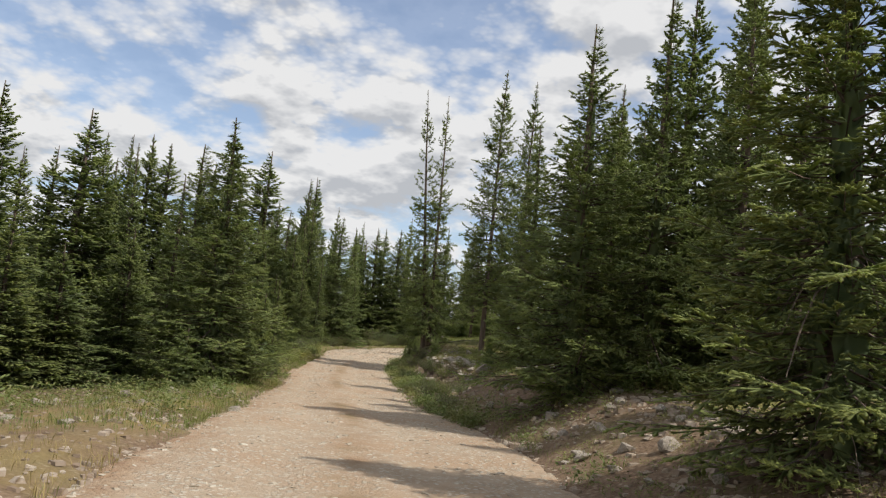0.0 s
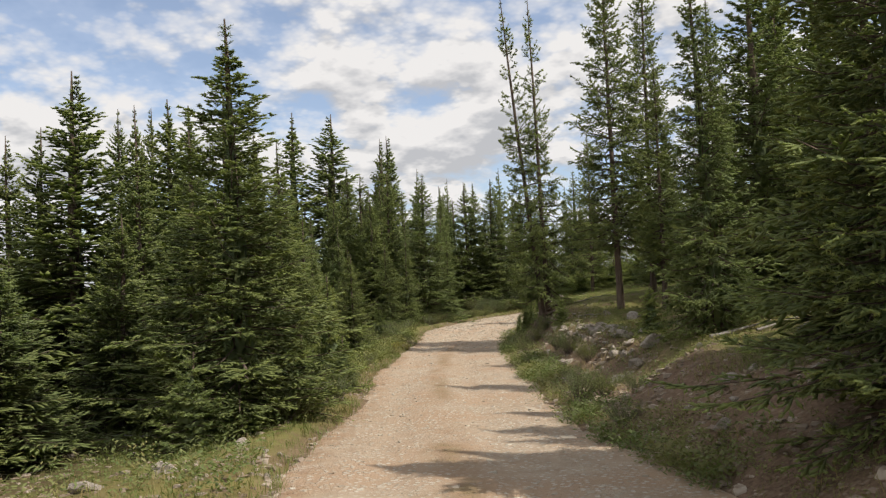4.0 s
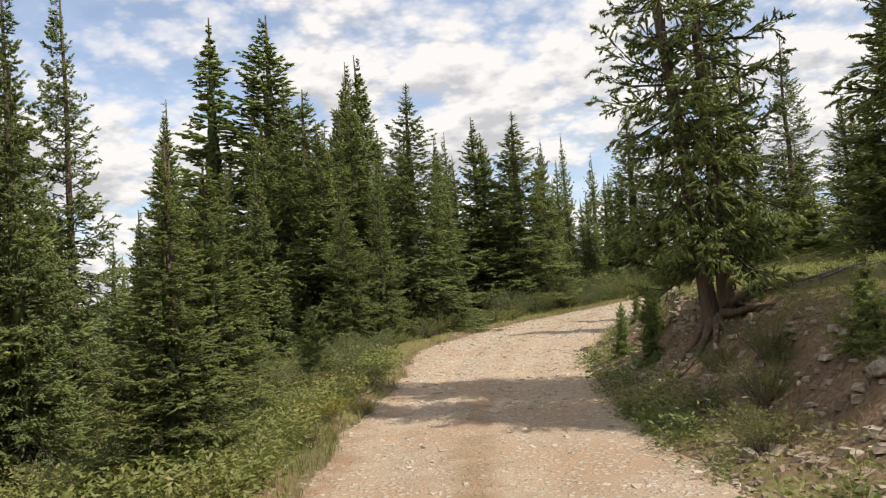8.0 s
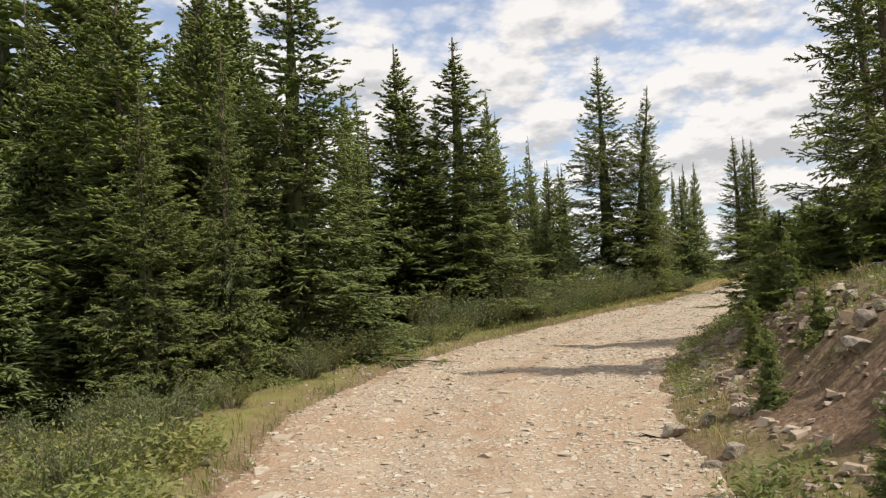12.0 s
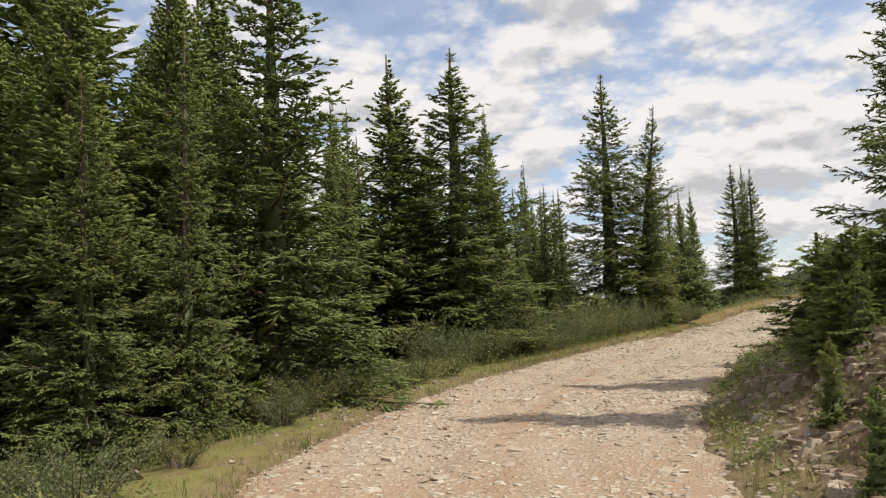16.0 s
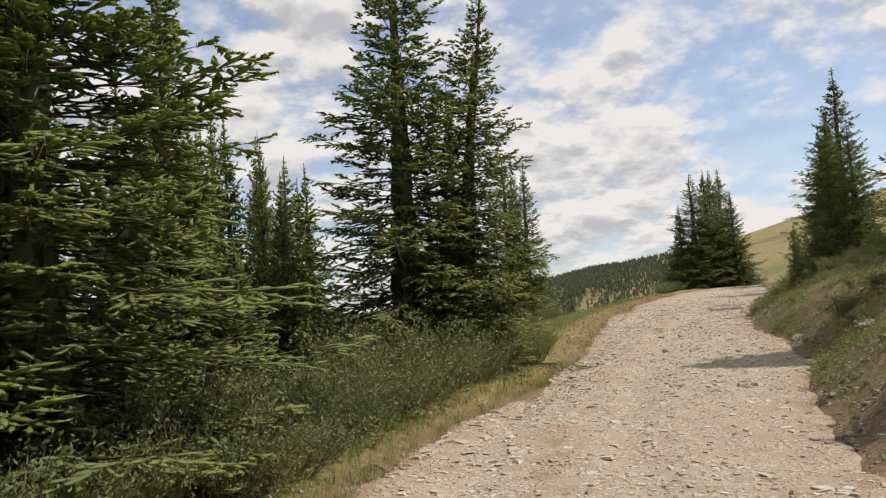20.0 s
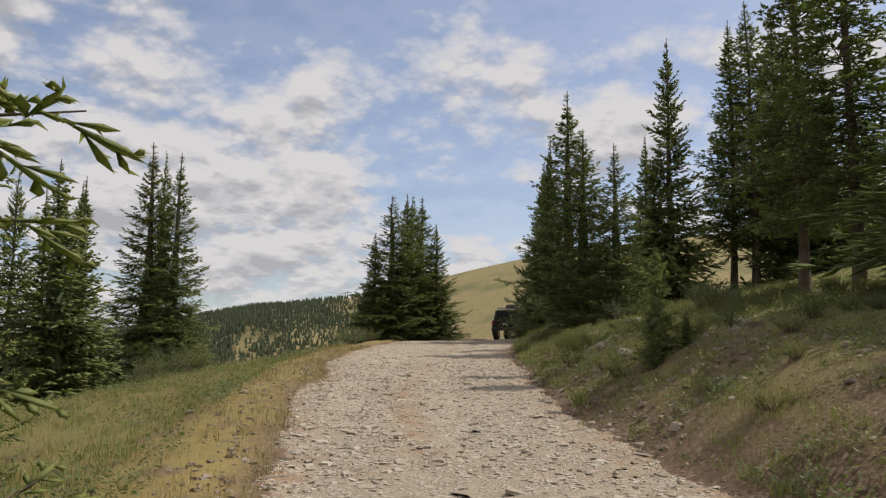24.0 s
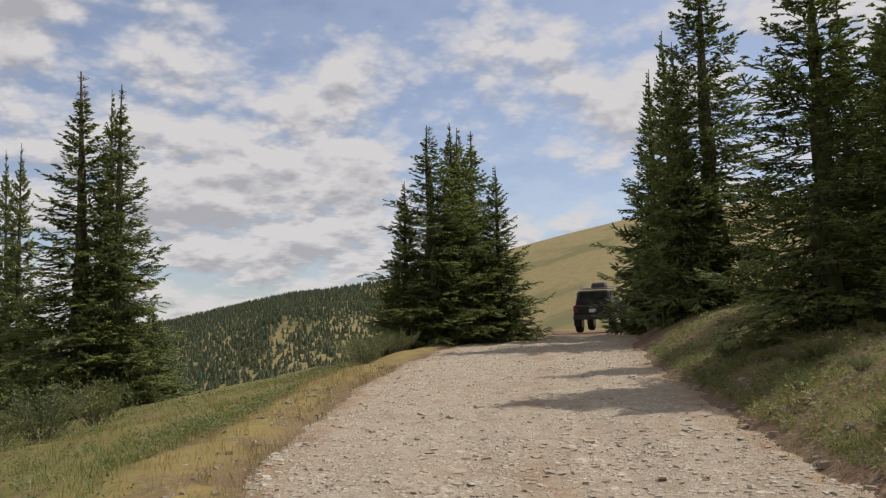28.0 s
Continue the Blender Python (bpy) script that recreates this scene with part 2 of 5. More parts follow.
NEEDLES = needle_material()
BARK = bark_material("spruce_bark", (0.075, 0.052, 0.038), (0.19, 0.145, 0.11))
DEADWOOD = bark_material("weathered_wood", (0.14, 0.125, 0.11), (0.32, 0.295, 0.26))
GROUND = ground_material()
ROAD = road_material()
ROCK = stone_material("pale_field_stone", (0.34, 0.30, 0.25), (0.50, 0.45, 0.385), (0.29, 0.245, 0.20))
CHIPS = chip_material("loose_road_stones", (0.32, 0.268, 0.20), (0.55, 0.505, 0.42), (0.38, 0.312, 0.228))
RUBBLE = chip_material("bank_rubble", (0.20, 0.150, 0.108), (0.45, 0.385, 0.31), (0.23, 0.165, 0.115))
GRASS = blade_material("green_grass", (0.10, 0.145, 0.03), (0.18, 0.22, 0.06), (0.25, 0.235, 0.08), (0.2, 0.26, 0.05))
DRYGRASS = blade_material("dry_grass", (0.32, 0.25, 0.10), (0.22, 0.20, 0.08), (0.37, 0.28, 0.12), (0.3, 0.24, 0.08))
BANKLEAF = blade_material("bank_leaves", (0.13, 0.165, 0.045), (0.24, 0.255, 0.085), (0.29, 0.25, 0.10), (0.24, 0.28, 0.06))
YELLOWLEAF = blade_material("yellow_leaves", (0.30, 0.26, 0.05), (0.44, 0.36, 0.07), (0.20, 0.22, 0.06), (0.34, 0.30, 0.05))
WILLOW = blade_material("willow_leaves", (0.085, 0.115, 0.048), (0.175, 0.205, 0.10), (0.185, 0.185, 0.055), (0.20, 0.25, 0.07))
HERB = blade_material("herb_leaves", (0.095, 0.140, 0.040), (0.185, 0.220, 0.075), (0.25, 0.225, 0.085), (0.18, 0.24, 0.05))
TWIG = bark_material("shrub_twigs", (0.10, 0.075, 0.055), (0.20, 0.16, 0.13))

# ---- the lie of the land ----
LINE = np.array([
    (-0.2, -40, -1.0), (-0.3, -14, -0.25), (-0.65, -2, -0.02), (-0.95, 5, 0.17), (-1.25, 9, 0.22), (-1.6, 16, 0.08), (-2.6, 23, 0.0),
    (-3.2, 29, 0.03), (-3.6, 35, 0.12), (-3.8, 41, 0.20), (-3.55, 47, 0.42), (-2.8, 52, 0.64), (-1.3, 56.5, 0.80), (0.5, 60.3, 0.97),
    (3.5, 65.3, 1.28), (7.6, 70.7, 1.72), (12.0, 75.9, 2.22), (17.0, 81.5, 2.68), (22.5, 87.0, 3.02), (28.0, 92.3, 3.42),
    (34.0, 97.6, 3.88), (40.5, 102.3, 4.22), (48.0, 106.2, 4.42), (60.0, 109.0, 4.40), (85.0, 110.0, 4.2), (125.0, 104.0, 6.0)])


def catmull(points, step):
    p = np.vstack([2 * points[0] - points[1], points, 2 * points[-1] - points[-2]])
    out = []
    for i in range(1, len(p) - 2):
        n = max(2, int(np.linalg.norm(p[i + 1] - p[i]) / step))
        u = np.linspace(0, 1, n, endpoint=False)[:, None]
        a, b, c, d = p[i - 1], p[i], p[i + 1], p[i + 2]
        out.append(0.5 * (2 * b + (c - a) * u + (2 * a - 5 * b + 4 * c - d) * u**2 + (3 * b - a - 3 * c + d) * u**3))
    return np.vstack(out + [points[-1:]])


CENTRE = catmull(LINE, 0.5)
STEPS = np.linalg.norm(np.diff(CENTRE[:, :2], axis=0), axis=1)
ALONG = np.r_[0, np.cumsum(STEPS)] - np.interp(0, CENTRE[:150, 1], np.r_[0, np.cumsum(STEPS)][:150])
HEAD = np.gradient(CENTRE[:, :2], axis=0)
HEAD /= np.linalg.norm(HEAD, axis=1)[:, None]


def hashed(i, j, seed):
    v = np.sin(i * 127.1 + j * 311.7 + seed * 74.7) * 43758.5453
    return v - np.floor(v)


def rough(x, y, size, seed=0, octaves=3):
    """Smooth value noise between -1 and 1, with features of that size."""
    total, amp, norm = 0.0, 1.0, 0.0
    for o in range(octaves):
        u, v = np.asarray(x) / size, np.asarray(y) / size
        i, j = np.floor(u), np.floor(v)
        a, b = u - i, v - j
        a, b = a * a * (3 - 2 * a), b * b * (3 - 2 * b)
        s = seed + o * 13
        top = hashed(i, j, s) * (1 - a) + hashed(i + 1, j, s) * a
        low = hashed(i, j + 1, s) * (1 - a) + hashed(i + 1, j + 1, s) * a
        total, norm, amp, size = total + amp * ((top * (1 - b) + low * b) * 2 - 1), norm + amp, amp * 0.5, size * 0.47
    return total / norm


def smooth(v, low, high):
    t = np.clip((np.asarray(v, float) - low) / (high - low), 0, 1)
    return t * t * (3 - 2 * t)


def road_frame(x, y):
    """Distance along the road, distance to its right, and the road's height there."""
    x, y = np.atleast_1d(np.asarray(x, float)), np.atleast_1d(np.asarray(y, float))
    s, d, z = np.empty_like(x), np.empty_like(x), np.empty_like(x)
    for k in range(0, len(x), 20000):
        px, py = x[k:k + 20000], y[k:k + 20000]
        i = ((px[:, None] - CENTRE[None, :, 0]) ** 2 + (py[:, None] - CENTRE[None, :, 1]) ** 2).argmin(1)
        rx, ry = px - CENTRE[i, 0], py - CENTRE[i, 1]
        ahead = rx * HEAD[i, 0] + ry * HEAD[i, 1]
        side = rx * HEAD[i, 1] - ry * HEAD[i, 0]
        far = np.hypot(rx, ry)
        s[k:k + 20000] = ALONG[i] + np.clip(ahead, -0.6, 0.6)
        d[k:k + 20000] = np.where(np.abs(ahead) > 0.8, np.where(side < 0, -far, far), side)
        z[k:k + 20000] = np.interp(s[k:k + 20000], ALONG, CENTRE[:, 2])
    return s, d, z


def half_left(s):
    at = (0, 8, 15, 24, 35, 44, 50, 55, 62, 66, 70, 75, 79, 84, 90, 95, 102, 115)
    return np.interp(s, at, (1.9, 2.1, 2.4, 1.6, 1.55, 1.65, 2.3, 2.1, 2.1, 1.5, 0.85, 0.8, 1.3, 1.9, 2.1, 3.0, 3.5, 3.0)) + 0.17 * rough(s, 0 * s, 2.6, 5) + 0.13 * rough(s, 0 * s, 0.7, 6)


def half_right(s):
    at = (0, 14, 25, 44, 48, 52, 57, 65, 72, 76, 79, 84, 90, 106, 115)
    return np.interp(s, at, (2.3, 2.5, 2.25, 2.05, 2.0, 2.4, 2.65, 2.85, 3.4, 3.2, 2.6, 2.4, 2.65, 2.6, 2.8)) + 0.17 * rough(s, 0 * s, 2.6, 9) + 0.13 * rough(s, 0 * s, 0.7, 10)


SKYLINE = ((-180, 2.0), (-140, 5.0), (-95, 8.5), (-62, 8.0), (-52, 7.0), (-46, 5.8), (-37, 3.8), (-30, 2.9), (-22, 1.5), (-10, 0.6), (20, 0.4), (70, 1.0), (120, 1.5), (180, 2.0))


def land(x, y):
    """Height of the ground, and what grows there."""
    shape = np.shape(x)
    x, y = np.ravel(np.asarray(x, float)), np.ravel(np.asarray(y, float))
    s, d, z = road_frame(x, y)
    r, l = d - half_right(s), -d - half_left(s)
    bank = np.interp(s, (0, 10, 17, 25, 35, 41, 50, 56, 65, 72, 80, 90, 105), (0.3, 0.55, 0.9, 0.78, 0.95, 1.28, 1.12, 0.80, 0.95, 1.05, 0.9, 0.75, 0.75)) + 0.15 * rough(s, 0 * s, 6.0, 21)
    ragged = r + 0.28 * rough(x, y, 1.6, 33)
    foot, lip = np.interp(s, (20, 26, 31, 56, 66), (0.0, 1.2, 0.7, 0.6, -0.1)), np.interp(s, (20, 26, 31, 56, 66), (2.1, 2.9, 2.0, 2.0, 2.1))
    right = bank * (0.22 * smooth(r, -0.1, 0.8) + 0.78 * smooth((ragged - foot) / (lip - foot), 0, 1)) + (0.13 + 0.07 * smooth(s, 66, 80)) * np.clip(r - 1.2, 0, 60) + 0.05 * rough(x, y, 1.1, 3) * smooth(r, 0, 1)
    right += 0.22 * rough(x, y, 4.5, 31) * smooth(r, 0.8, 4)
    fall = 0.07 + 0.10 * smooth(s, 66, 84)
    left = 0.10 * smooth(l, 0, 0.5) * smooth(l, 2.2, 0.8) - fall * np.clip(l - 0.9, 0, 80) + 0.20 * rough(x, y, 4.0, 41) * smooth(l, 0.4, 3)
    left += 0.05 * rough(x, y, 0.9, 43) * smooth(l, 0, 1)
    near = z + np.where(r > 0, right, 0) + np.where(l > 0, left, 0)
    near -= 0.12 * ((r < -0.12) & (l < -0.12))
    # far country, seen from the open end of the road
    fx, fy = x - 15.0, y - 80.0
    dist, yaw = np.hypot(fx, fy), np.degrees(np.arctan2(-fx, fy))
    lift = np.interp(yaw, [a for a, _ in SKYLINE], [b for _, b in SKYLINE])
    ridge = 4.2 + 520 * np.tan(np.radians(lift)) + 6 * rough(x, y, 140, 51) + 1.2 * rough(x, y, 30, 53)
    floor_z = np.interp(yaw, [-180, -95, -62, -50, -40, -20, 20, 120, 180], [0, 12, 8, 1, -14, -24, -26, -12, 0])
    up = smooth(dist, 110, 520) ** 1.15
    far = floor_z * (1 - up) + ridge * up - 0.05 * np.clip(dist - 520, 0, None)
    knoll = np.exp(-(((yaw + 29.5) / 2.6) ** 2 + ((dist - 340) / 55) ** 2))
    far += 7 * knoll
    w = smooth(np.minimum(np.abs(d), 400), 26, 110)
    return (near * (1 - w) + far * w).reshape(shape), s.reshape(shape), d.reshape(shape), dist.reshape(shape)


def ground_z(x, y):
    return float(land(np.array([x]), np.array([y]))[0][0])


def mesh_from(name, verts, faces, material, smooth_shade=True, attributes=()):
    me = bpy.data.meshes.new(name)
    verts, faces = np.asarray(verts, np.float32), np.asarray(faces, np.int32)
    n = faces.shape[1]
    me.vertices.add(len(verts))
    me.vertices.foreach_set("co", verts.ravel())
    me.loops.add(faces.size)
    me.loops.foreach_set("vertex_index", faces.ravel())
    me.polygons.add(len(faces))
    me.polygons.foreach_set("loop_start", np.arange(0, faces.size, n, dtype=np.int32))
    me.polygons.foreach_set("use_smooth", np.full(len(faces), smooth_shade))
    for key, values in attributes:
        me.attributes.new(key, "FLOAT", "POINT").data.foreach_set("value", np.asarray(values, np.float32))
    me.materials.append(material)
    me.update(calc_edges=True)
    return me


def grid_faces(rows, cols):
    i = np.arange((rows - 1) * cols).reshape(rows - 1, cols)[:, :-1].ravel()
    return np.stack([i, i + 1, i + cols + 1, i + cols], 1)


def spread(low, high, step, reach, growth=1.16):
    """Coordinates in even steps from low to high, and ever wider ones out to reach."""
    out, w = [], step
    v = high
    while v < reach:
        w *= growth
        v += w
        out.append(v)
    back, w, v = [], step, low
    while v > -reach:
        w *= growth
        v -= w
        back.append(v)
    return np.array(back[::-1] + list(np.arange(low, high + 1e-6, step)) + out)


gx, gy = spread(-22, 60, 0.4, 3200), spread(-6, 122, 0.4, 3200)
GX, GY = np.meshgrid(gx, gy)
GZ, GS, GD, GF = land(GX, GY)
RR, LL = GD - half_right(GS), -GD - half_left(GS)
open_part = smooth(GS, 62, 76)
soil = np.where(RR > 0, smooth(RR, 2.9, 2.0) * (1 - 0.55 * smooth(GS, 66, 74) * smooth(RR, 0.2, 0.9)) * (1 - 0.7 * smooth(RR, 0.8, 0.4) * smooth(GS, 18, 24) * smooth(GS, 66, 58)), smooth(LL, 0.5, 0.0))
soil = np.where((LL > 0), np.maximum(soil, 0.5 * smooth(GS, 22, 12) * smooth(LL, 6.5, 2.0)), soil)
soil = np.clip(soil + 0.5 * rough(GX, GY, 1.2, 61) * (soil > 0.02), 0, 1)
litter = np.where(RR > 0, smooth(RR, 5.5, 8.5) * 0.75, smooth(LL, 1.8, 4.0)) * (1 - open_part)
litter = np.clip(litter * (0.75 + 0.6 * rough(GX, GY, 3.0, 63)), 0, 1)
dry = np.where(LL > 0, smooth(LL, 3.0, 0.2) * (0.25 + 0.75 * open_part) + 0.35 * open_part, 0.12 + 0.3 * smooth(RR, 2.5, 0.5) * open_part)
dry = np.where((LL > 0) & (LL < 7), np.maximum(dry, 0.9 * smooth(GS, 24, 16)), dry)
dry = np.clip(dry + 0.3 * rough(GX, GY, 1.8, 65) * (dry > 0.02), 0, 1)
far_part = smooth(np.abs(GD), 30, 70)
ground = tagged(new("ground", mesh_from("ground", np.stack([GX, GY, GZ], -1).reshape(-1, 3), grid_faces(*GX.shape), GROUND,
    attributes=(("soil", soil.ravel()), ("litter", litter.ravel()), ("dry", dry.ravel()), ("far", far_part.ravel())))),
    "sloping mountain ground with grass, bare soil and needle litter", "ground", kind="structure")

# the road: its own finely bumped strip, sinking into the ground at ragged edges
rs = np.arange(-6, 118, 0.11)
rd = np.linspace(-1, 1, 55)
RS, RU = np.meshgrid(rs, rd, indexing="ij")
RD = np.where(RU > 0, RU * (half_right(RS) + 0.3), RU * (half_left(RS) + 0.3))
cx, cy, cz = (np.interp(RS, ALONG, CENTRE[:, k]) for k in range(3))
hx, hy = np.interp(RS, ALONG, HEAD[:, 0]), np.interp(RS, ALONG, HEAD[:, 1])
RX, RY = cx + hy * RD, cy - hx * RD
edge = np.where(RU > 0, half_right(RS) - RD, half_left(RS) + RD)
rocky = 0.6 + 0.9 * smooth(RS, 36, 76)
RZ = cz + 0.012 - 0.07 * smooth(edge, 0.12, -0.28)
for rut in (-0.78, 0.82):
    RZ -= 0.035 * np.exp(-((RD - rut - 0.12 * rough(RS, 0 * RS, 7, 71)) / 0.3) ** 2) * smooth(edge, 0, 0.3)
ledge = np.abs(rough(RX * 0.8 + RY * 0.3, RY, 1.7, 83))
RZ += 0.030 * rough(RX, RY, 1.3, 73) * rocky + 0.024 * rough(RX, RY, 0.42, 75) * rocky - 0.025 * smooth(ledge, 0.30, 0.0) * smooth(RS, 58, 78) * smooth(edge, 0, 0.4)
weeds = np.exp(-((RD - 0.05 - 0.15 * rough(RS, 0 * RS, 4, 77)) / 0.22) ** 2) * smooth(rough(RX, RY, 1.3, 79), -0.3, 0.35) * smooth(RS, 46, 36)
rim = np.where(RU < 0, 0.9 * smooth(edge, 0.7, 0.0), 0.5 * smooth(edge, 0.9, 0.1) * smooth(RS, 40, 70) + 0.35 * smooth(edge, 0.4, 0.0))
rim = np.maximum(rim, 0.75 * np.exp(-((RD - 0.05 - 0.2 * rough(RS, 0 * RS, 5, 89)) / 0.30) ** 2) * smooth(rough(RX, RY, 2.0, 91), -0.35, 0.3))
rim = np.maximum(rim, 0.25 * smooth(rough(RX, RY, 2.4, 87), 0.15, 0.5))
road = tagged(new("road", mesh_from("road", np.stack([RX, RY, RZ], -1).reshape(-1, 3), grid_faces(*RX.shape), ROAD, attributes=(("weeds", weeds.ravel()), ("rim", rim.ravel()), ("stony", (0.85 * smooth(RS, 44, 74)).ravel())))),
    "pale stony dirt track with shallow wheel ruts", "road", kind="structure")


def road_z(s, d):
    x = np.interp(s, ALONG, CENTRE[:, 0]) + np.interp(s, ALONG, HEAD[:, 1]) * d
    y = np.interp(s, ALONG, CENTRE[:, 1]) - np.interp(s, ALONG, HEAD[:, 0]) * d
    return x, y, np.interp(s, ALONG, CENTRE[:, 2])


def road_top(s, d):
    """Height of the road's own bumpy surface."""
    side = np.where(d > 0, half_right(s) + 0.3, half_left(s) + 0.3)
    i = np.clip(np.round((s + 6) / 0.11).astype(int), 0, len(rs) - 1)
    j = np.clip(np.round((d / side + 1) * 27).astype(int), 0, 54)
    return RZ[i, j]


# ---- spruces ----
def part(name, data, parent, label=""):
    ob = new(name, data)
    ob.parent = parent
    return tagged(ob, label) if label else ob


def trunk_mesh(height, girth, rng, sides=9, rings=10, lean=0.0):
    z = np.linspace(-0.35, height, rings)
    r = girth * np.clip(1 - z / height, 0, 1) ** 0.8 + 0.012
    r[0] *= 1.35
    r[1] *= 1.12
    wob = np.cumsum(rng.normal(0, 0.02, (rings, 2)), 0)
    a = np.arange(sides) * 2 * np.pi / sides
    v = np.stack([r[:, None] * np.cos(a) + wob[:, :1], r[:, None] * np.sin(a) + wob[:, 1:], np.repeat(z[:, None], sides, 1)], -1)
    i = np.arange(rings - 1)[:, None] * sides + np.arange(sides)
    j = np.arange(rings - 1)[:, None] * sides + (np.arange(sides) + 1) % sides
    f = np.stack([i, j, j + sides, i + sides], -1).reshape(-1, 4)
    return mesh_from("trunk", v.reshape(-1, 3), f, BARK), z, wob


def unit(v):
    return v / np.maximum(np.linalg.norm(v, axis=-1, keepdims=True), 1e-9)


def crown_meshes(seed, height, radius, whorls, per, twigs, needles, clear, thin, size, fat, taper=0.92, bare=0.0, fingers=0, shade_core=0.0, reach=0.75, flat=1.3, blunt=0.6, skirt=0.0):
    """Needle sprays along drooping whorled branches, and the branches' wood."""
    rng = np.random.default_rng(seed)
    zs = height * (clear + (0.985 - clear) * (np.arange(whorls) + rng.uniform(0, 0.7, whorls)) / whorls)
    bz, ba, bl, be = [], [], [], []
    for z in zs:
        u = z / height
        n = max(3, int(round(per * (1.0 - 0.45 * u) * rng.uniform(0.75, 1.2))))
        start = rng.uniform(0, 6.28)
        full = (1 - u) ** taper * min(1.0, 0.22 + (1 - u) / 0.22) * (0.75 + 0.25 * min(1.0, (u - clear) / 0.10 + 0.2)) * (1 + skirt * (1 - u) ** 2)
        if bare:
            full = full if u < bare else min(full, 0.52 * rng.uniform(0.5, 1.2))
        tier = rng.uniform(0.68, 1.12)
        for k in range(n):
            if rng.random() < (thin if not bare or u < bare else 0.48):
                continue
            bz.append(z + rng.normal(0, 0.04))
            ba.append(start + k * 6.283 / n + rng.normal(0, 0.28))
            bl.append(max(0.045, radius * full * tier * rng.uniform(0.62, 1.12)))
            be.append(-0.47 + 1.25 * u**1.6 + rng.normal(0, 0.13))
    bz, ba, bl, be = (np.array(v) for v in (bz, ba, bl, be))
    out = np.stack([np.cos(ba), np.sin(ba), 0 * ba], -1)
    side = np.stack([-np.sin(ba), np.cos(ba), 0 * ba], -1)
    curl = rng.uniform(0.18, 0.50, len(ba))

    def along(u, i):
        p = out[i] * (bl[i] * u)[:, None]
        p[:, 2] += bz[i] + bl[i] * (np.tan(be[i]) * u + curl[i] * u * u)
        return p

    # twigs, on both sides of each branch and at its tip
    count = np.maximum(3, (twigs * (0.35 + 0.65 * np.clip(bl / radius, 0, 1))).astype(int))
    i = np.repeat(np.arange(len(ba)), count)
    k = np.concatenate([np.arange(c) for c in count])
    u = 0.16 + 0.84 * ((k + rng.uniform(0, 0.9, len(k))) / count[i]) ** 0.85
    u = np.minimum(u, 1.0)
    sgn = np.where(k % 2 == 0, 1.0, -1.0)
    tipped = u > 0.93
    base = along(u, i)
    fwd = unit(out[i] + np.stack([0 * u, 0 * u, np.tan(be[i]) + 2 * curl[i] * u], -1))
    splay = np.where(tipped, 0.15, rng.uniform(0.6, 1.25, len(u)))
    dirn = unit(fwd + side[i] * (sgn * splay)[:, None] + np.stack([0 * u, 0 * u, rng.normal(-0.18, 0.40, len(u))], -1))
    lt = np.clip(bl[i] * (0.46 * (1 - u) + 0.15) * rng.uniform(0.7, 1.25, len(u)), min(0.10, 0.2 * reach), reach)
    # side fingers on each twig, for trees seen close
    if fingers:
        j = np.repeat(np.arange(len(u)), fingers)
        w = np.tile((np.arange(fingers) + 0.6) / (fingers + 0.4), len(u))
        away = np.where(np.tile(np.arange(fingers) % 2 == 0, len(u)), 1.0, -1.0)
        cross = unit(np.cross(dirn, np.array([0.0, 0.0, 1.0]) + rng.normal(0, 0.25, dirn.shape)))
        fb = base[j] + dirn[j] * (lt[j] * w)[:, None]
        fd = unit(dirn[j] * rng.uniform(0.7, 1.1, len(j))[:, None] + cross[j] * (away * rng.uniform(0.5, 1.0, len(j)))[:, None] + np.stack([0 * w, 0 * w, rng.normal(-0.12, 0.22, len(j))], -1))
        fl = np.clip(lt[j] * (0.55 * (1 - w) + 0.14) * rng.uniform(0.7, 1.2, len(j)), min(0.05, 0.1 * reach), 0.4 * reach)
        base, dirn, lt, u = np.concatenate([base, fb]), np.concatenate([dirn, fd]), np.concatenate([lt, fl]), np.concatenate([u, np.minimum(1.0, u[j] + 0.2 * w)])
    # each twig: a slim spindle, roughened by needle blades
    e1 = unit(np.cross(dirn, np.array([0.0, 0.0, 1.0]) + 0 * dirn))
    e2 = np.cross(dirn, e1)
    slim = np.clip((1 - base[:, 2] / height) / 0.13, 0.3, 1.0)
    lt = lt * np.clip(slim + 0.15, 0, 1)
    g = fat * slim * rng.uniform(0.75, 1.25, len(u))
    knee = base + dirn * (lt * blunt)[:, None]
    ring = [knee + e1 * (g * np.cos(a) * flat)[:, None] + e2 * (g * np.sin(a) * 0.75)[:, None] for a in (0.5, 2.6, 4.7)]
    end = base + dirn * lt[:, None] * 1.05
    spin = np.stack([base, *ring, end], 1).reshape(-1, 3)
    k5 = np.arange(len(u))[:, None] * 5
    sf = np.concatenate([k5 + t for t in ((0, 2, 1), (0, 3, 2), (0, 1, 3), (4, 1, 2), (4, 2, 3), (4, 3, 1))])
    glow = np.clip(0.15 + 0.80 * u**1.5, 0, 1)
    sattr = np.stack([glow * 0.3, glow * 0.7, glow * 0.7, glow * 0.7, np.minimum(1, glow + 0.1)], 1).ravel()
    m = np.repeat(np.arange(len(u)), needles)
    q = np.clip(np.tile((np.arange(needles) + 0.5) / needles, len(u)) + rng.uniform(-0.5, 0.5, len(m)) / needles, 0, 1)
    root = base[m] + dirn[m] * (lt[m] * q)[:, None]
    rnd = rng.normal(0, 1, (len(m), 3))
    rnd[:, 2] *= 0.6
    across = unit(rnd - dirn[m] * (rnd * dirn[m]).sum(1)[:, None])
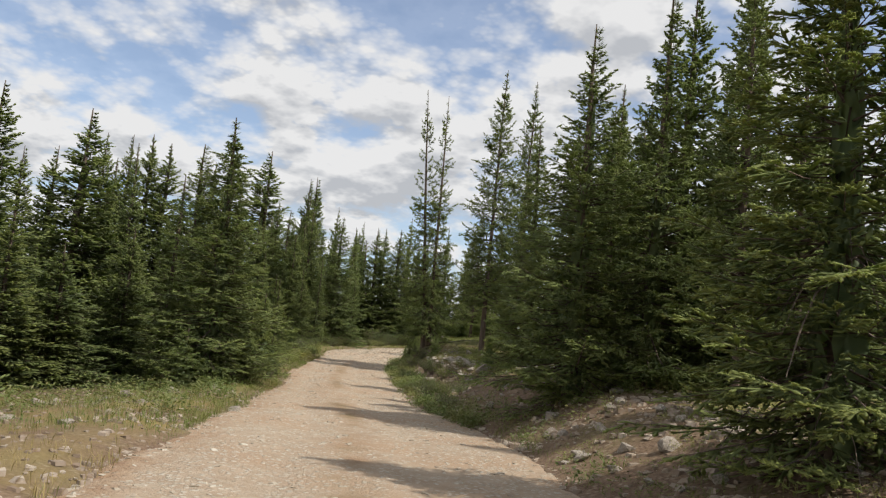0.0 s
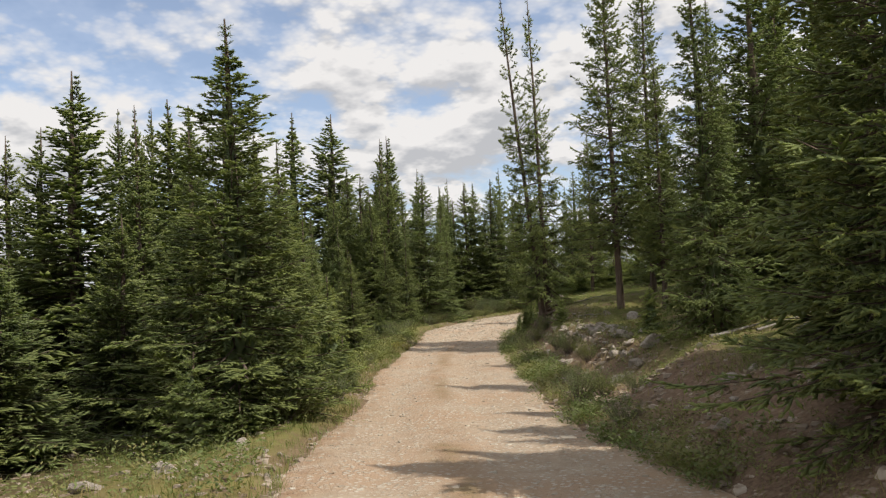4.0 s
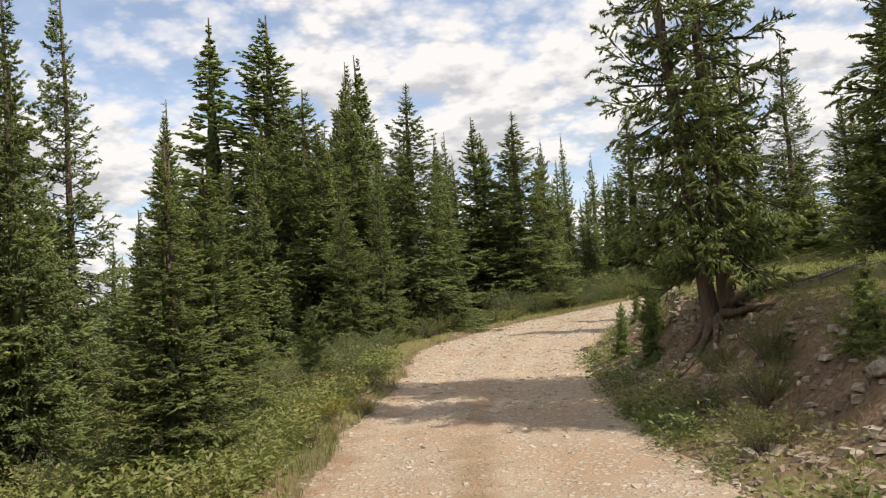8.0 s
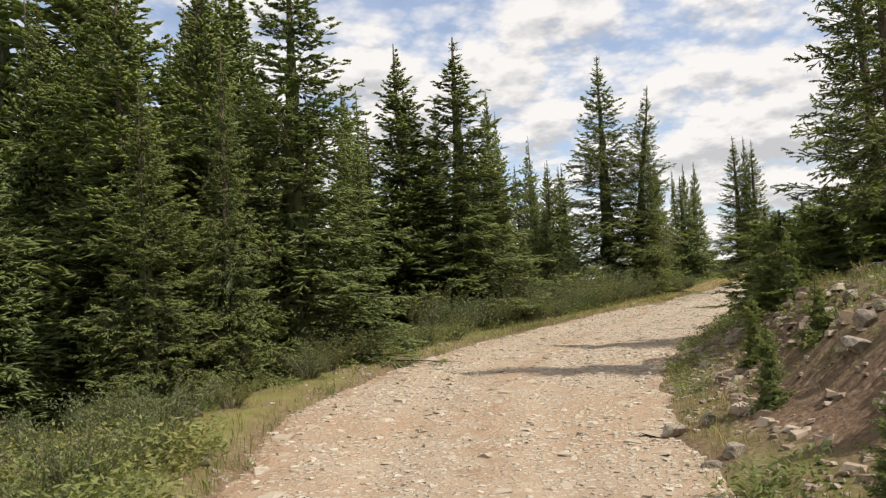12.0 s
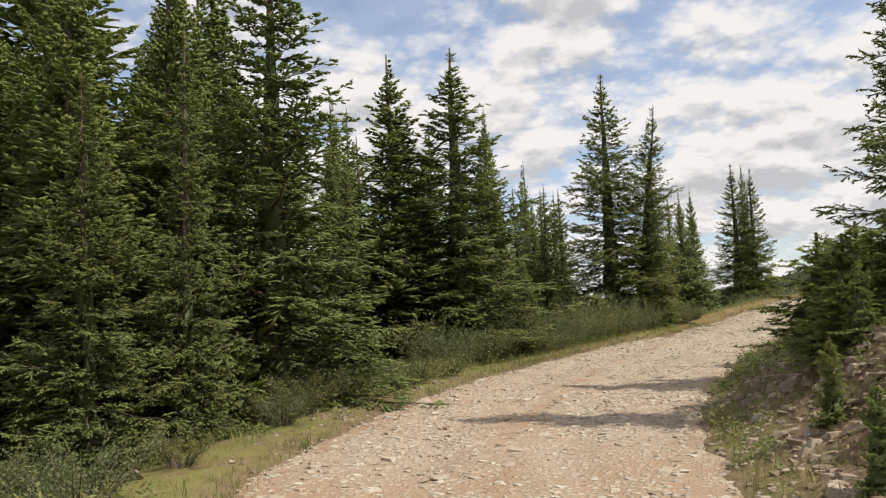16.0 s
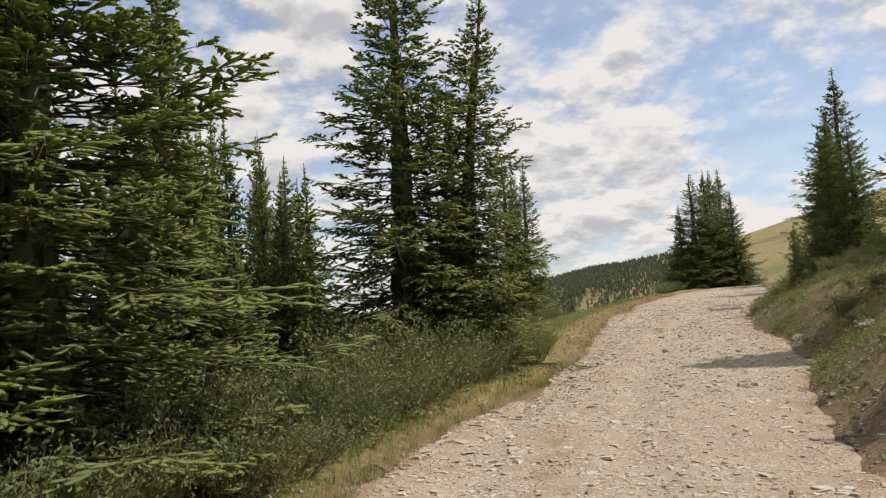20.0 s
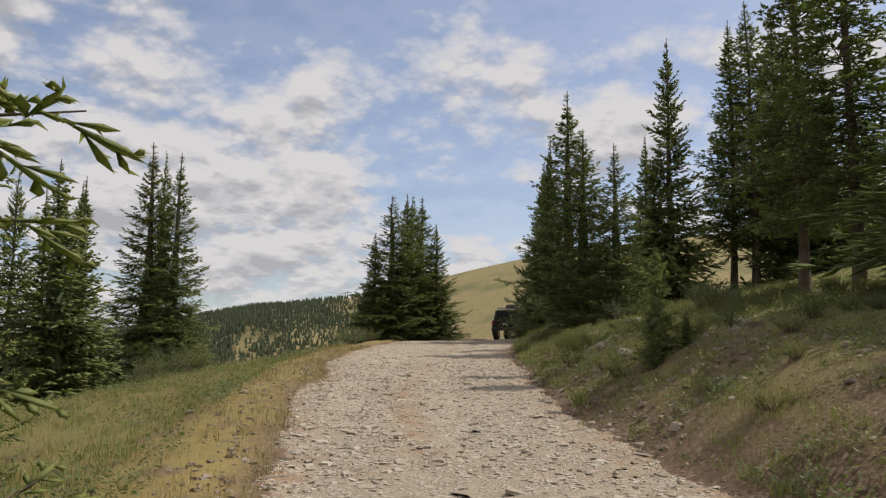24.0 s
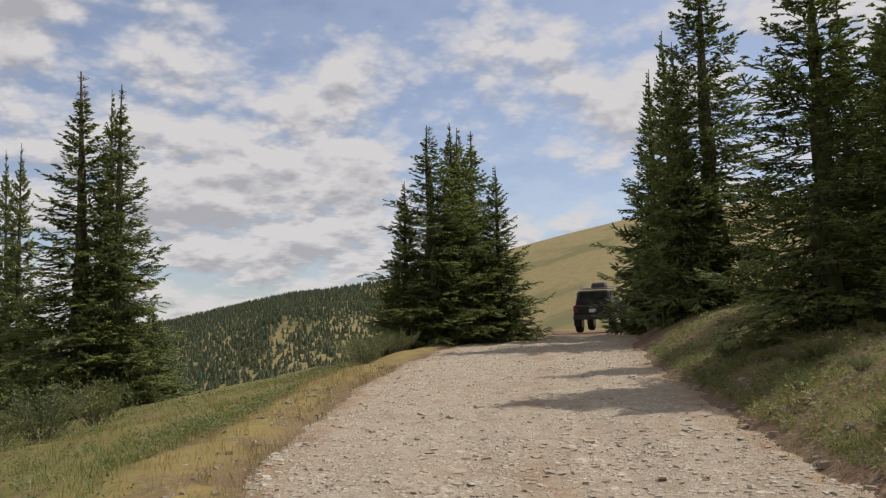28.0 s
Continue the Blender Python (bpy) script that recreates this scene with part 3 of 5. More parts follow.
    blade = unit(dirn[m] * rng.uniform(0.4, 1.1, len(m))[:, None] + across)
    length = size * slim[m] * rng.uniform(0.7, 1.3, len(m))
    wide = unit(np.cross(blade, rng.normal(0, 1, (len(m), 3)))) * (length * 0.2)[:, None]
    v = np.stack([root + wide, root + blade * length[:, None], root - wide], 1).reshape(-1, 3)
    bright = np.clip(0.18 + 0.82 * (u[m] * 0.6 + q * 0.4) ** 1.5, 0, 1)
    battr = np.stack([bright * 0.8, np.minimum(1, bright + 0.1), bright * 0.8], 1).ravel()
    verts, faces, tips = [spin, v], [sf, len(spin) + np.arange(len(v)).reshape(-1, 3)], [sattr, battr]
    if shade_core:
        # added ragged hollow cone fills gaps; darkest needle tone paints the crown's inner shade
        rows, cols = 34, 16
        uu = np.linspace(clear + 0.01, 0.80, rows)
        prof = radius * shade_core * (1 - uu) ** (taper + 0.25)
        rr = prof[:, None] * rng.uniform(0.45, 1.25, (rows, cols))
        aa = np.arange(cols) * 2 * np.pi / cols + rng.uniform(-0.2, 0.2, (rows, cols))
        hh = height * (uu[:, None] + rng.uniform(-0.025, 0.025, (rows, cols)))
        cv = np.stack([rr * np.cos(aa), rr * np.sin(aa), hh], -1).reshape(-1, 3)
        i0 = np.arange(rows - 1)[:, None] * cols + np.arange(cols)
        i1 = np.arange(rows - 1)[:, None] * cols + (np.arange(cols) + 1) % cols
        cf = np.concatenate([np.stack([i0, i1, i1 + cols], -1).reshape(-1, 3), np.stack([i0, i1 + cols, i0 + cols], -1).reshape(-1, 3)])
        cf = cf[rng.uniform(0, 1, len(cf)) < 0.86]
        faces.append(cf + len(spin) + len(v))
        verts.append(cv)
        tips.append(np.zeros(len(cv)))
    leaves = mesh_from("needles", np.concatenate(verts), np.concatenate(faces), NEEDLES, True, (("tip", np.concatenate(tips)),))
    # wood of the branches, three-sided
    j = np.arange(len(ba))
    rings = []
    for w, thick in ((0.0, 1.0), (0.55, 0.6), (1.0, 0.15)):
        p = along(np.full(len(ba), w), j)
        g = (0.006 + 0.011 * bl) * thick
        for a in (0.5, 2.6, 4.7):
            rings.append(p + side * (g * np.cos(a))[:, None] + np.stack([0 * g, 0 * g, g * np.sin(a)], -1))
    v = np.stack(rings, 1).reshape(-1, 3)
    f = []
    for a in (0, 3):
        for b in range(3):
            c = (b + 1) % 3
            f.append(np.stack([j * 9 + a + b, j * 9 + a + c, j * 9 + a + 3 + c, j * 9 + a + 3 + b], 1))
    wood = mesh_from("branches", v, np.concatenate(f), BARK)
    return leaves, wood


PROTO = {}


def prototypes():
    """Shared meshes of several spruces: 0 close, 1 middle, 2 and 5 farther off, 3 open and thin, 4 bare above, 6 young, 7 tall over a clear trunk."""
    spec = {0: (3, 46, 8.5, 13, 4, 0.015, 0.05, 0.042, 0.023, 5, 0.14, 1.25), 1: (4, 52, 9.0, 20, 4, 0.01, 0.05, 0.060, 0.042, 0, 0.08, 1.5), 2: (4, 42, 8.5, 11, 1, 0.01, 0.04, 0.11, 0.062, 0, 0.22, 1.8),
        3: (3, 42, 7.5, 15, 5, 0.13, 0.07, 0.048, 0.023, 3, 0.0, 1.2), 4: (2, 40, 7.0, 14, 5, 0.07, 0.16, 0.048, 0.022, 4, 0.0, 1.2), 5: (3, 26, 7.5, 6, 1, 0.01, 0.03, 0.28, 0.09, 0, 0.35, 2.2),
        6: (4, 17, 7.5, 9, 4, 0.02, 0.03, 0.050, 0.013, 3, 0.40, 1.5), 7: (3, 46, 8.0, 14, 5, 0.17, 0.05, 0.048, 0.023, 3, 0.0, 1.3)}
    for kind, (many, whorls, per, twigs, needles, clear, thin, size, fat, fingers, shade_core, flat) in spec.items():
        for n in range(many):
            rng = np.random.default_rng(100 * kind + n)
            high, wide = (2.0, 0.85) if kind == 6 else (10.0, 2.0)
            trunk, _, _ = trunk_mesh(high, {6: 0.03, 7: 0.09}.get(kind, 0.12), rng, 5 if kind in (5, 6) else 9, 4 if kind in (5, 6) else 10)
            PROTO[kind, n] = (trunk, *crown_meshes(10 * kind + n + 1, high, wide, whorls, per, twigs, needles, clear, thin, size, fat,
                (0.80, 0.94, 1.08, 0.86, 1.0)[n], 0.58 if kind == 4 else 0.0, fingers, shade_core, (0.5, 0.7, 0.85, 0.5, 0.6, 1.0, 0.34, 0.5)[kind], flat, 0.58 if kind in (1, 2, 5) else 0.68, {0: 0.08, 1: 0.28, 2: 0.2}.get(kind, 0.0)))


prototypes()
PLACED = []


def spruce(x, y, top, radius, kind, label="", over=(0.0, 0.0)):
    """One spruce, rooted in the ground, with its tip at the height top."""
    n = len(PLACED)
    rng = random.Random(n * 7 + 3)
    z = ground_z(x, y) - 0.08
    height = max(0.6, top - z)
    tree = new("spruce_tree")
    upright = Vector((0, 0, 1)).rotation_difference(Vector((over[0], over[1], height))).to_matrix().to_4x4()
    tree.matrix_world = Matrix.Translation((x, y, z)) @ upright @ pose(0, 0, 0, rng.uniform(-1, 1), rng.uniform(-1, 1), rng.uniform(0, 360))
    variants = [key for key in PROTO if key[0] == kind]
    trunk, needles, wood = PROTO[variants[rng.randrange(len(variants))]]
    shape = (radius / 0.85, radius / 0.85, height / 2.0) if kind == 6 else (radius / 2.0, radius / 2.0, height / 10.0)
    for name, data in (("trunk", trunk), ("foliage", needles), ("branch_wood", wood)):
        if name == "branch_wood" and kind in (2, 5):
            continue
        ob = part(name, data, tree)
        ob.scale = shape
        if name != "trunk":
            tagged(ob, kind="stuff")
    if not label:
        size = "tall" if height > 10.5 else "medium" if height > 5 else "small"
        label = f"{size} green spruce growing beside the dirt track" if kind not in (2, 5) else "distant dark green spruce in the forest"
        if kind == 3:
            label = f"{size} thin open spruce with bare trunk showing"
    PLACED.append((x, y, radius))
    return tagged(tree, label, "tree", "spruce trees")


spruce(-0.25, 41.0, 13.8, 1.6, 4, over=(-0.95, 0.15))
spruce(-0.02, 40.9, 13.5, 1.5, 4, over=(-0.25, -0.1))
spruce(5.6, 54.4, 9.2, 1.7, 3)
spruce(2.54, 50.7, 10.0, 1.3, 3)
spruce(-8.2, 57.6, 9.5, 1.9, 1)
spruce(-9.0, 59.0, 9.0, 1.7, 1)
spruce(-8.0, 62.2, 9.0, 1.7, 1)
spruce(-10.5, 57.4, 10.0, 2.0, 1)
spruce(23.2, 70.0, 15.5, 3.2, 1)
spruce(21.2, 67.2, 14.5, 3.0, 1)
spruce(20.6, 70.2, 12.5, 2.8, 1)
spruce(19.8, 68.8, 11.5, 2.6, 1)
spruce(22.3, 71.5, 14.0, 2.9, 1)
spruce(13.0, 66.2, 9.9, 1.9, 1)
spruce(24.6, 75.2, 15.0, 2.8, 7)
spruce(26.4, 77.2, 15.5, 2.6, 7)
spruce(9.7, 60.4, 8.5, 1.6, 1)
spruce(4.4, 71.4, 9.75, 1.9, 0, over=(0.85, -0.3))
spruce(8.6, 36.6, 13.0, 2.5, 2)
spruce(2.2, 37.6, 14.0, 2.1, 7)
spruce(3.65, 39.9, 14.3, 1.9, 7)
spruce(3.3, 36.0, 9.3, 1.6, 7)
spruce(-6.1, 24.0, 7.2, 2.48, 0)
spruce(-13.2, 31.8, 8.9, 3.12, 1)
spruce(2.3, 17.6, 8.3, 1.85, 0)
spruce(-12.6, 36.9, 9.2, 2.81, 1)
spruce(-15.6, 63.6, 14.9, 4.68, 2)
spruce(-12.8, 62.7, 14.4, 4.99, 1)
spruce(-9.3, 66.5, 13.5, 3.43, 1)
spruce(-6.2, 55.7, 9.1, 2.6, 0)
spruce(-4.1, 64.9, 9.8, 2.6, 1)
spruce(-2.5, 64.6, 9.8, 3.2, 0)
spruce(3.5, 71.6, 11.1, 2.6, 0)
spruce(-10.2, 67.5, 13.5, 2.81, 1)
spruce(-2.3, 93.4, 15.0, 3.43, 2)
spruce(25.7, 115.0, 15.6, 4.2, 0)
spruce(33.7, 102.6, 11.9, 2.7, 0)
spruce(37.9, 104.9, 12.7, 2.7, 0)
spruce(42.3, 99.4, 14.7, 2.1, 1)
spruce(40.9, 97.4, 15.4, 2.0, 1)
spruce(38.6, 94.4, 17.0, 3.2, 0)
spruce(29.73, 86.7, 11.7, 2.3, 0)
spruce(29.5, 85.1, 10.8, 1.7, 0)
spruce(-12.8, 24.5, 7.7, 2.28, 1)
spruce(-16.4, 33.9, 7.6, 1.90, 1)
spruce(-14.8, 32.5, 7.5, 1.98, 1)
spruce(-15.2, 38.8, 9.5, 1.90, 1)
spruce(-14.7, 40.1, 9.8, 1.95, 1)
spruce(-11.5, 35.9, 8.7, 2.67, 1)
spruce(-9.4, 33.3, 8.3, 2.79, 0)
spruce(-8.6, 28.4, 6.2, 2.07, 0)
spruce(-9.7, 22.7, 3.2, 1.59, 1)
spruce(-9.3, 26.1, 4.1, 1.44, 1)
spruce(-10.4, 21.3, 3.7, 1.62, 1)
spruce(-9.6, 55.8, 9.2, 2.8, 0)
spruce(-9.2, 60.9, 11.0, 2.22, 1)
spruce(-5.8, 76.3, 10.1, 2.78, 2)
spruce(-4.1, 75.4, 11.2, 2.50, 1)
spruce(-9.7, 86.0, 14.2, 2.70, 2)
spruce(3.8, 17.9, 9.6, 1.85, 0)
spruce(4.9, 19.6, 10.4, 1.85, 1)
spruce(4.8, 30.2, 10.5, 2.4, 0)
spruce(4.7, 15.5, 8.9, 1.6, 7)
spruce(3.8, 22.0, 8.6, 1.55, 1)
spruce(5.8, 27.7, 9.6, 2.00, 1)
spruce(3.2, 9.2, 7.9, 2.0, 0)
spruce(4.5, 12.9, 6.8, 1.38, 3)
spruce(5.6, 18.4, 11.1, 1.49, 1)
spruce(-7.5, 32.3, 6.7, 1.72, 0)
spruce(-16.1, 42.6, 9.1, 2.22, 1)
spruce(-14.9, 38.7, 7.2, 1.92, 1)
spruce(-11.2, 31.5, 7.7, 1.66, 1)
spruce(-10.2, 36.6, 7.5, 1.62, 1)
spruce(-7.2, 39.7, 4.0, 1.33, 0)
spruce(-8.6, 53.7, 7.6, 2.01, 1)
spruce(-11.4, 60.3, 9.2, 2.38, 1)
spruce(-7.5, 86.1, 11.9, 2.59, 2)
spruce(-0.4, 91.3, 11.1, 2.38, 2)
spruce(1.0, 96.3, 11.1, 2.54, 2)
spruce(4.2, 54.1, 9.2, 1.80, 3)
spruce(9.9, 54.7, 12.9, 2.54, 1)
spruce(2.63, 26.4, 8.7, 1.45, 0)
spruce(6.2, 33.2, 11.5, 2.4, 1)
spruce(7.6, 37.0, 12.5, 2.4, 1)
spruce(6.0, 39.6, 12.5, 1.8, 7)
spruce(-8.9, 38.0, 6.2, 1.12, 0)
spruce(-10.3, 41.8, 7.7, 1.31, 3)
spruce(-10.7, 47.1, 6.9, 1.38, 3)
spruce(-6.6, 36.9, 3.65, 1.05, 0)
spruce(-7.4, 31.9, 4.4, 1.25, 0)
spruce(-10.4, 61.8, 9.2, 2.16, 1)
spruce(-12.7, 57.0, 7.5, 1.11, 3)
spruce(-10.3, 51.5, 4.6, 1.33, 1)
spruce(-6.5, 78.5, 12.0, 2.12, 2)
spruce(-0.4, 90.5, 12.7, 2.49, 2)
spruce(1.4, 94.4, 12.3, 2.51, 2)
spruce(5.7, 47.6, 9.4, 1.74, 1)
spruce(-10.0, 51.7, 6.0, 1.11, 1)
spruce(-9.5, 55.2, 7.1, 1.41, 1)
spruce(-9.5, 61.4, 9.9, 1.55, 1)
spruce(-7.6, 51.5, 5.2, 1.16, 0)
spruce(-11.3, 56.6, 8.7, 1.48, 1)
spruce(-1.1, 69.9, 9.5, 1.62, 1)
spruce(2.6, 85.6, 8.6, 1.78, 1)
spruce(4.7, 92.4, 10.5, 2.33, 2)
spruce(5.7, 92.2, 10.2, 2.04, 2)
spruce(14.8, 97.2, 9.8, 2.30, 2)
spruce(16.1, 98.9, 9.7, 2.03, 2)
spruce(-9.0, 53.9, 6.5, 1.55, 1)
spruce(-11.6, 57.1, 8.8, 1.66, 1)
spruce(-9.6, 61.0, 9.7, 1.55, 1)
spruce(-6.8, 52.7, 6.1, 1.02, 0)
spruce(-7.6, 66.4, 9.4, 1.42, 1)
spruce(-6.6, 74.6, 10.9, 1.43, 2)
spruce(-6.4, 80.7, 10.2, 1.52, 2)
spruce(-1.4, 68.9, 6.2, 1.08, 1)
spruce(-0.6, 70.9, 6.8, 1.11, 1)
spruce(2.2, 97.7, 15.1, 2.00, 2)
spruce(4.9, 101.5, 13.9, 1.95, 2)
spruce(6.9, 107.2, 12.7, 2.47, 2)
spruce(8.5, 110.0, 12.9, 2.62, 2)
spruce(7.2, 78.3, 9.8, 1.22, 0)
spruce(37.4, 94.6, 13.4, 1.6, 1)
spruce(37.0, 87.5, 17.4, 2.3, 1)
spruce(40.9, 86.7, 19.2, 3.0, 7)
spruce(42.6, 85.4, 19.8, 3.2, 7)
spruce(42.2, 83.8, 16.1, 2.56, 1)
spruce(40.4, 85.4, 19.6, 3.3, 7)
spruce(42.0, 84.2, 18.1, 2.73, 1)
spruce(59.6, 88.5, 18.3, 2.28, 1)
spruce(60.1, 87.1, 18.1, 2.28, 1)
spruce(26.8, 129.7, 15.8, 2.57, 1)
spruce(27.2, 133.7, 16.3, 2.43, 1)
spruce(24.2, 128.4, 14.8, 2.21, 1)
spruce(28.0, 118.6, 16.3, 1.92, 1)
spruce(21.6, 127.0, 15.4, 2.67, 1)
spruce(35.2, 103.0, 12.3, 1.9, 1)
spruce(29.5, 117.3, 6.2, 2.03, 1)
spruce(33.2, 103.4, 9.9, 1.5, 1)
spruce(36.4, 104.0, 12.5, 1.9, 1)
spruce(36.4, 101.9, 10.6, 1.7, 1)
spruce(26.6, 113.8, 15.0, 2.9, 0)
spruce(-9.9, 43.7, 3.9, 1.08, 1)
spruce(-8.6, 42.2, 3.0, 0.76, 0)
spruce(-10.5, 47.9, 4.9, 1.25, 1)
spruce(43.3, 83.5, 14.8, 2.10, 1)
spruce(50.4, 84.4, 15.8, 2.49, 1)
spruce(-12.0, 43.1, 6.3, 1.41, 1)
spruce(-10.2, 39.5, 4.6, 1.08, 1)
spruce(-13.1, 45.9, 4.9, 1.29, 1)
spruce(-6.1, 67.1, 7.8, 1.38, 1)
spruce(-5.5, 63.2, 6.7, 1.12, 1)
spruce(-6.3, 71.2, 10.5, 1.93, 1)
spruce(-3.2, 72.8, 8.5, 1.41, 1)
spruce(-0.9, 69.9, 5.8, 0.91, 1)
spruce(-0.4, 71.9, 6.6, 0.96, 1)
spruce(0.3, 72.9, 7.2, 0.97, 1)
spruce(1.1, 73.9, 6.9, 0.76, 1)
spruce(-0.1, 68.9, 4.2, 0.83, 1)
spruce(1.3, 72.8, 5.5, 0.77, 1)
spruce(-8.8, 34.1, 6.8, 1.11, 0)
spruce(-10.6, 40.0, 8.9, 1.33, 1)
spruce(-11.0, 49.8, 5.5, 1.33, 1)
spruce(-9.0, 46.4, 3.2, 0.89, 0)
spruce(-13.2, 53.2, 8.1, 1.84, 1)
spruce(39.9, 90.7, 14.2, 1.74, 1)
spruce(37.5, 88.5, 12.1, 1.55, 1)


# forest filling in behind the trees above; kept clear of the road and of each other
def fill_forest(count, s_range, d_range, h_range, seed, gap=2.3):
    rng = random.Random(seed)
    made = tries = 0
    while made < count and tries < count * 30:
        tries += 1
        s, d = rng.uniform(*s_range), rng.uniform(*d_range)
        x, y, _ = road_z(s, d)
        r = rng.uniform(1.1, 1.9)
        if any((x - a) ** 2 + (y - b) ** 2 < (gap + 0.3 * c) ** 2 for a, b, c in PLACED):
            continue
        h = rng.uniform(*h_range)
        spruce(float(x), float(y), ground_z(x, y) + h, r * (0.55 + h / 16), 2 if abs(d) < 15 else 5)
        made += 1


fill_forest(44, (4, 66), (-15, -7.2), (3.5, 6.5), 11)
fill_forest(60, (0, 70), (-34, -14), (5.0, 8.5), 12)
fill_forest(36, (8, 66), (-58, -32), (6.0, 9.5), 13, 3.0)
fill_forest(34, (10, 36), (9, 24), (4.5, 8.0), 14)
fill_forest(30, (4, 40), (22, 46), (6.0, 10.0), 15, 3.0)

# ---- stones ----


def rock_mesh(seed, flat=0.65, rounds=2):
    rng = np.random.default_rng(seed)
    bm = bmesh.new()
    bmesh.ops.create_icosphere(bm, subdivisions=rounds, radius=1.0)
    planes = [(unit(rng.normal(0, 1, 3)), rng.uniform(0.42, 0.8)) for _ in range(11)]
    stretch = np.array([1.0, rng.uniform(0.6, 0.9), flat * rng.uniform(0.7, 1.2)])
    for v in bm.verts:
        p = np.array(v.co)
        for n, far in planes:
            over = p @ n - far
            if over > 0:
                p = p - n * over * 0.97
        v.co = p * stretch * (1 + rng.normal(0, 0.025))
    me = bpy.data.meshes.new("rock")
    bm.to_mesh(me)
    bm.free()
    me.materials.append(ROCK)
    return me


ROCKS = [rock_mesh(500 + n) for n in range(8)]


def rock(x, y, size, sink=0.3, tone="pale grey"):
    rng = random.Random(int(x * 131 + y * 17))
    ob = new("rock", ROCKS[rng.randrange(len(ROCKS))])
    ob.matrix_world = Matrix.Translation((x, y, ground_z(x, y) + size * (0.45 - sink))) @ pose(0, 0, 0, rng.uniform(-25, 25), rng.uniform(-25, 25), rng.uniform(0, 360)) @ Matrix.Scale(size, 4)
    return tagged(ob, f"{tone} angular rock half sunk in the ground", "rock", "loose rocks")


for x, y, size in ((-6.7, 19.9, 0.42), (-5.9, 20.4, 0.34), (-5.3, 21.6, 0.24), (-3.9, 17.2, 0.26), (-7.4, 17.8, 0.36), (-7.0, 16.2, 0.3), (-7.6, 14.6, 0.42),
        (-6.2, 13.4, 0.2), (-5.1, 12.6, 0.2), (-6.95, 48.2, 0.48), (-6.7, 50.3, 0.26), (2.2, 50.8, 0.46), (-0.1, 46.9, 0.3), (-1.5, 48.1, 0.28), (-1.55, 46.5, 0.18),
        (1.09, 27.0, 0.26), (0.69, 29.3, 0.24), (19.96, 78.8, 0.24), (18.74, 78.15, 0.2), (10.3, 67.0, 0.22), (9.0, 67.0, 0.26), (-1.5, 42.2, 0.18), (0.7, 26.6, 0.3), (1.6, 27.2, 0.3), (-0.2, 31.0, 0.34), (-0.05, 30.5, 0.3), (1.7, 29.8, 0.26), (2.6, 30.4, 0.22), (2.2, 34.6, 0.42), (1.6, 36.4, 0.3), (2.1, 12.4, 0.26), (2.5, 11.8, 0.3),
        (2.9, 10.2, 0.24), (2.2, 14.2, 0.22), (9.4, 66.2, 0.34), (11.2, 69.6, 0.26), (17.7, 76.6, 0.26), (18.0, 76.9, 0.22), (24.2, 80.8, 0.38), (18.9, 75.0, 0.3)):
    rock(x, y, size * 0.72, 0.42)
ledge_rng = random.Random(61)
for n in range(70):
    u = ledge_rng.random()
    x, y = 1.25 - 1.0 * u + ledge_rng.gauss(0, 0.28), 27.4 + 8.4 * u + ledge_rng.gauss(0, 0.25)
    rock(x, y, ledge_rng.uniform(0.06, 0.19), 0.22, "pale broken")
for x, y, size in ((0.85, 47.5, 0.42), (-1.5, 47.7, 0.2), (-1.35, 46.6, 0.14), (0.1, 47.2, 0.16), (0.3, 46.6, 0.18), (0.6, 48.3, 0.14), (-0.1, 46.0, 0.12), (-0.22, 27.95, 0.2), (1.45, 27.2, 0.26), (1.1, 26.4, 0.18)):
    rock(x, y, size, 0.15, "large pale")
for n in range(34):
    s = ledge_rng.uniform(7, 20)
    x, y, _ = road_z(s, half_right(np.array([s]))[0] + ledge_rng.uniform(0.3, 2.4))
    rock(float(x), float(y), ledge_rng.uniform(0.05, 0.17), 0.25, "pale broken")
stone_rng = random.Random(77)
for n in range(230):
    s = stone_rng.uniform(3, 108)
    right = stone_rng.random() < 0.78
    off = (half_right(np.array([s]))[0] + stone_rng.uniform(0.25, 2.9)) if right else -(half_left(np.array([s]))[0] + stone_rng.uniform(0.1, 1.6))
    if not right and s < 8:
        continue
    x, y, _ = road_z(s, off)
    rock(float(x), float(y), stone_rng.uniform(0.05, 0.15) * (1.25 if right and s < 55 else 0.7), 0.35, "pale weathered")


def chip_shape(rng, count, low, high, flat=0.3):
    """Corners of many small split stones: eight each, flattened and skewed."""
    cube = np.array([(a, b, c) for c in (-1, 1) for b in (-1, 1) for a in (-1, 1)], float)
    p = cube[None] * (1 + rng.uniform(-0.38, 0.38, (count, 8, 3)))
    p[:, 4:, :2] *= rng.uniform(0.55, 0.92, (count, 1, 1))
    size = np.exp(rng.uniform(np.log(low), np.log(high), count))
    p *= np.stack([size, size * rng.uniform(0.55, 0.95, count), size * flat * rng.uniform(0.5, 1.2, count)], -1)[:, None]
    a = rng.uniform(0, 6.283, count)
    t = rng.normal(0, 0.11, count)
    x, y, z = p[..., 0].copy(), p[..., 1].copy(), p[..., 2].copy()
    z = z + t[:, None] * x
    return np.stack([x * np.cos(a)[:, None] - y * np.sin(a)[:, None], x * np.sin(a)[:, None] + y * np.cos(a)[:, None], z], -1), size


CHIP_FACES = np.array([(4, 5, 7, 6), (0, 1, 5, 4), (1, 3, 7, 5), (3, 2, 6, 7), (2, 0, 4, 6)])


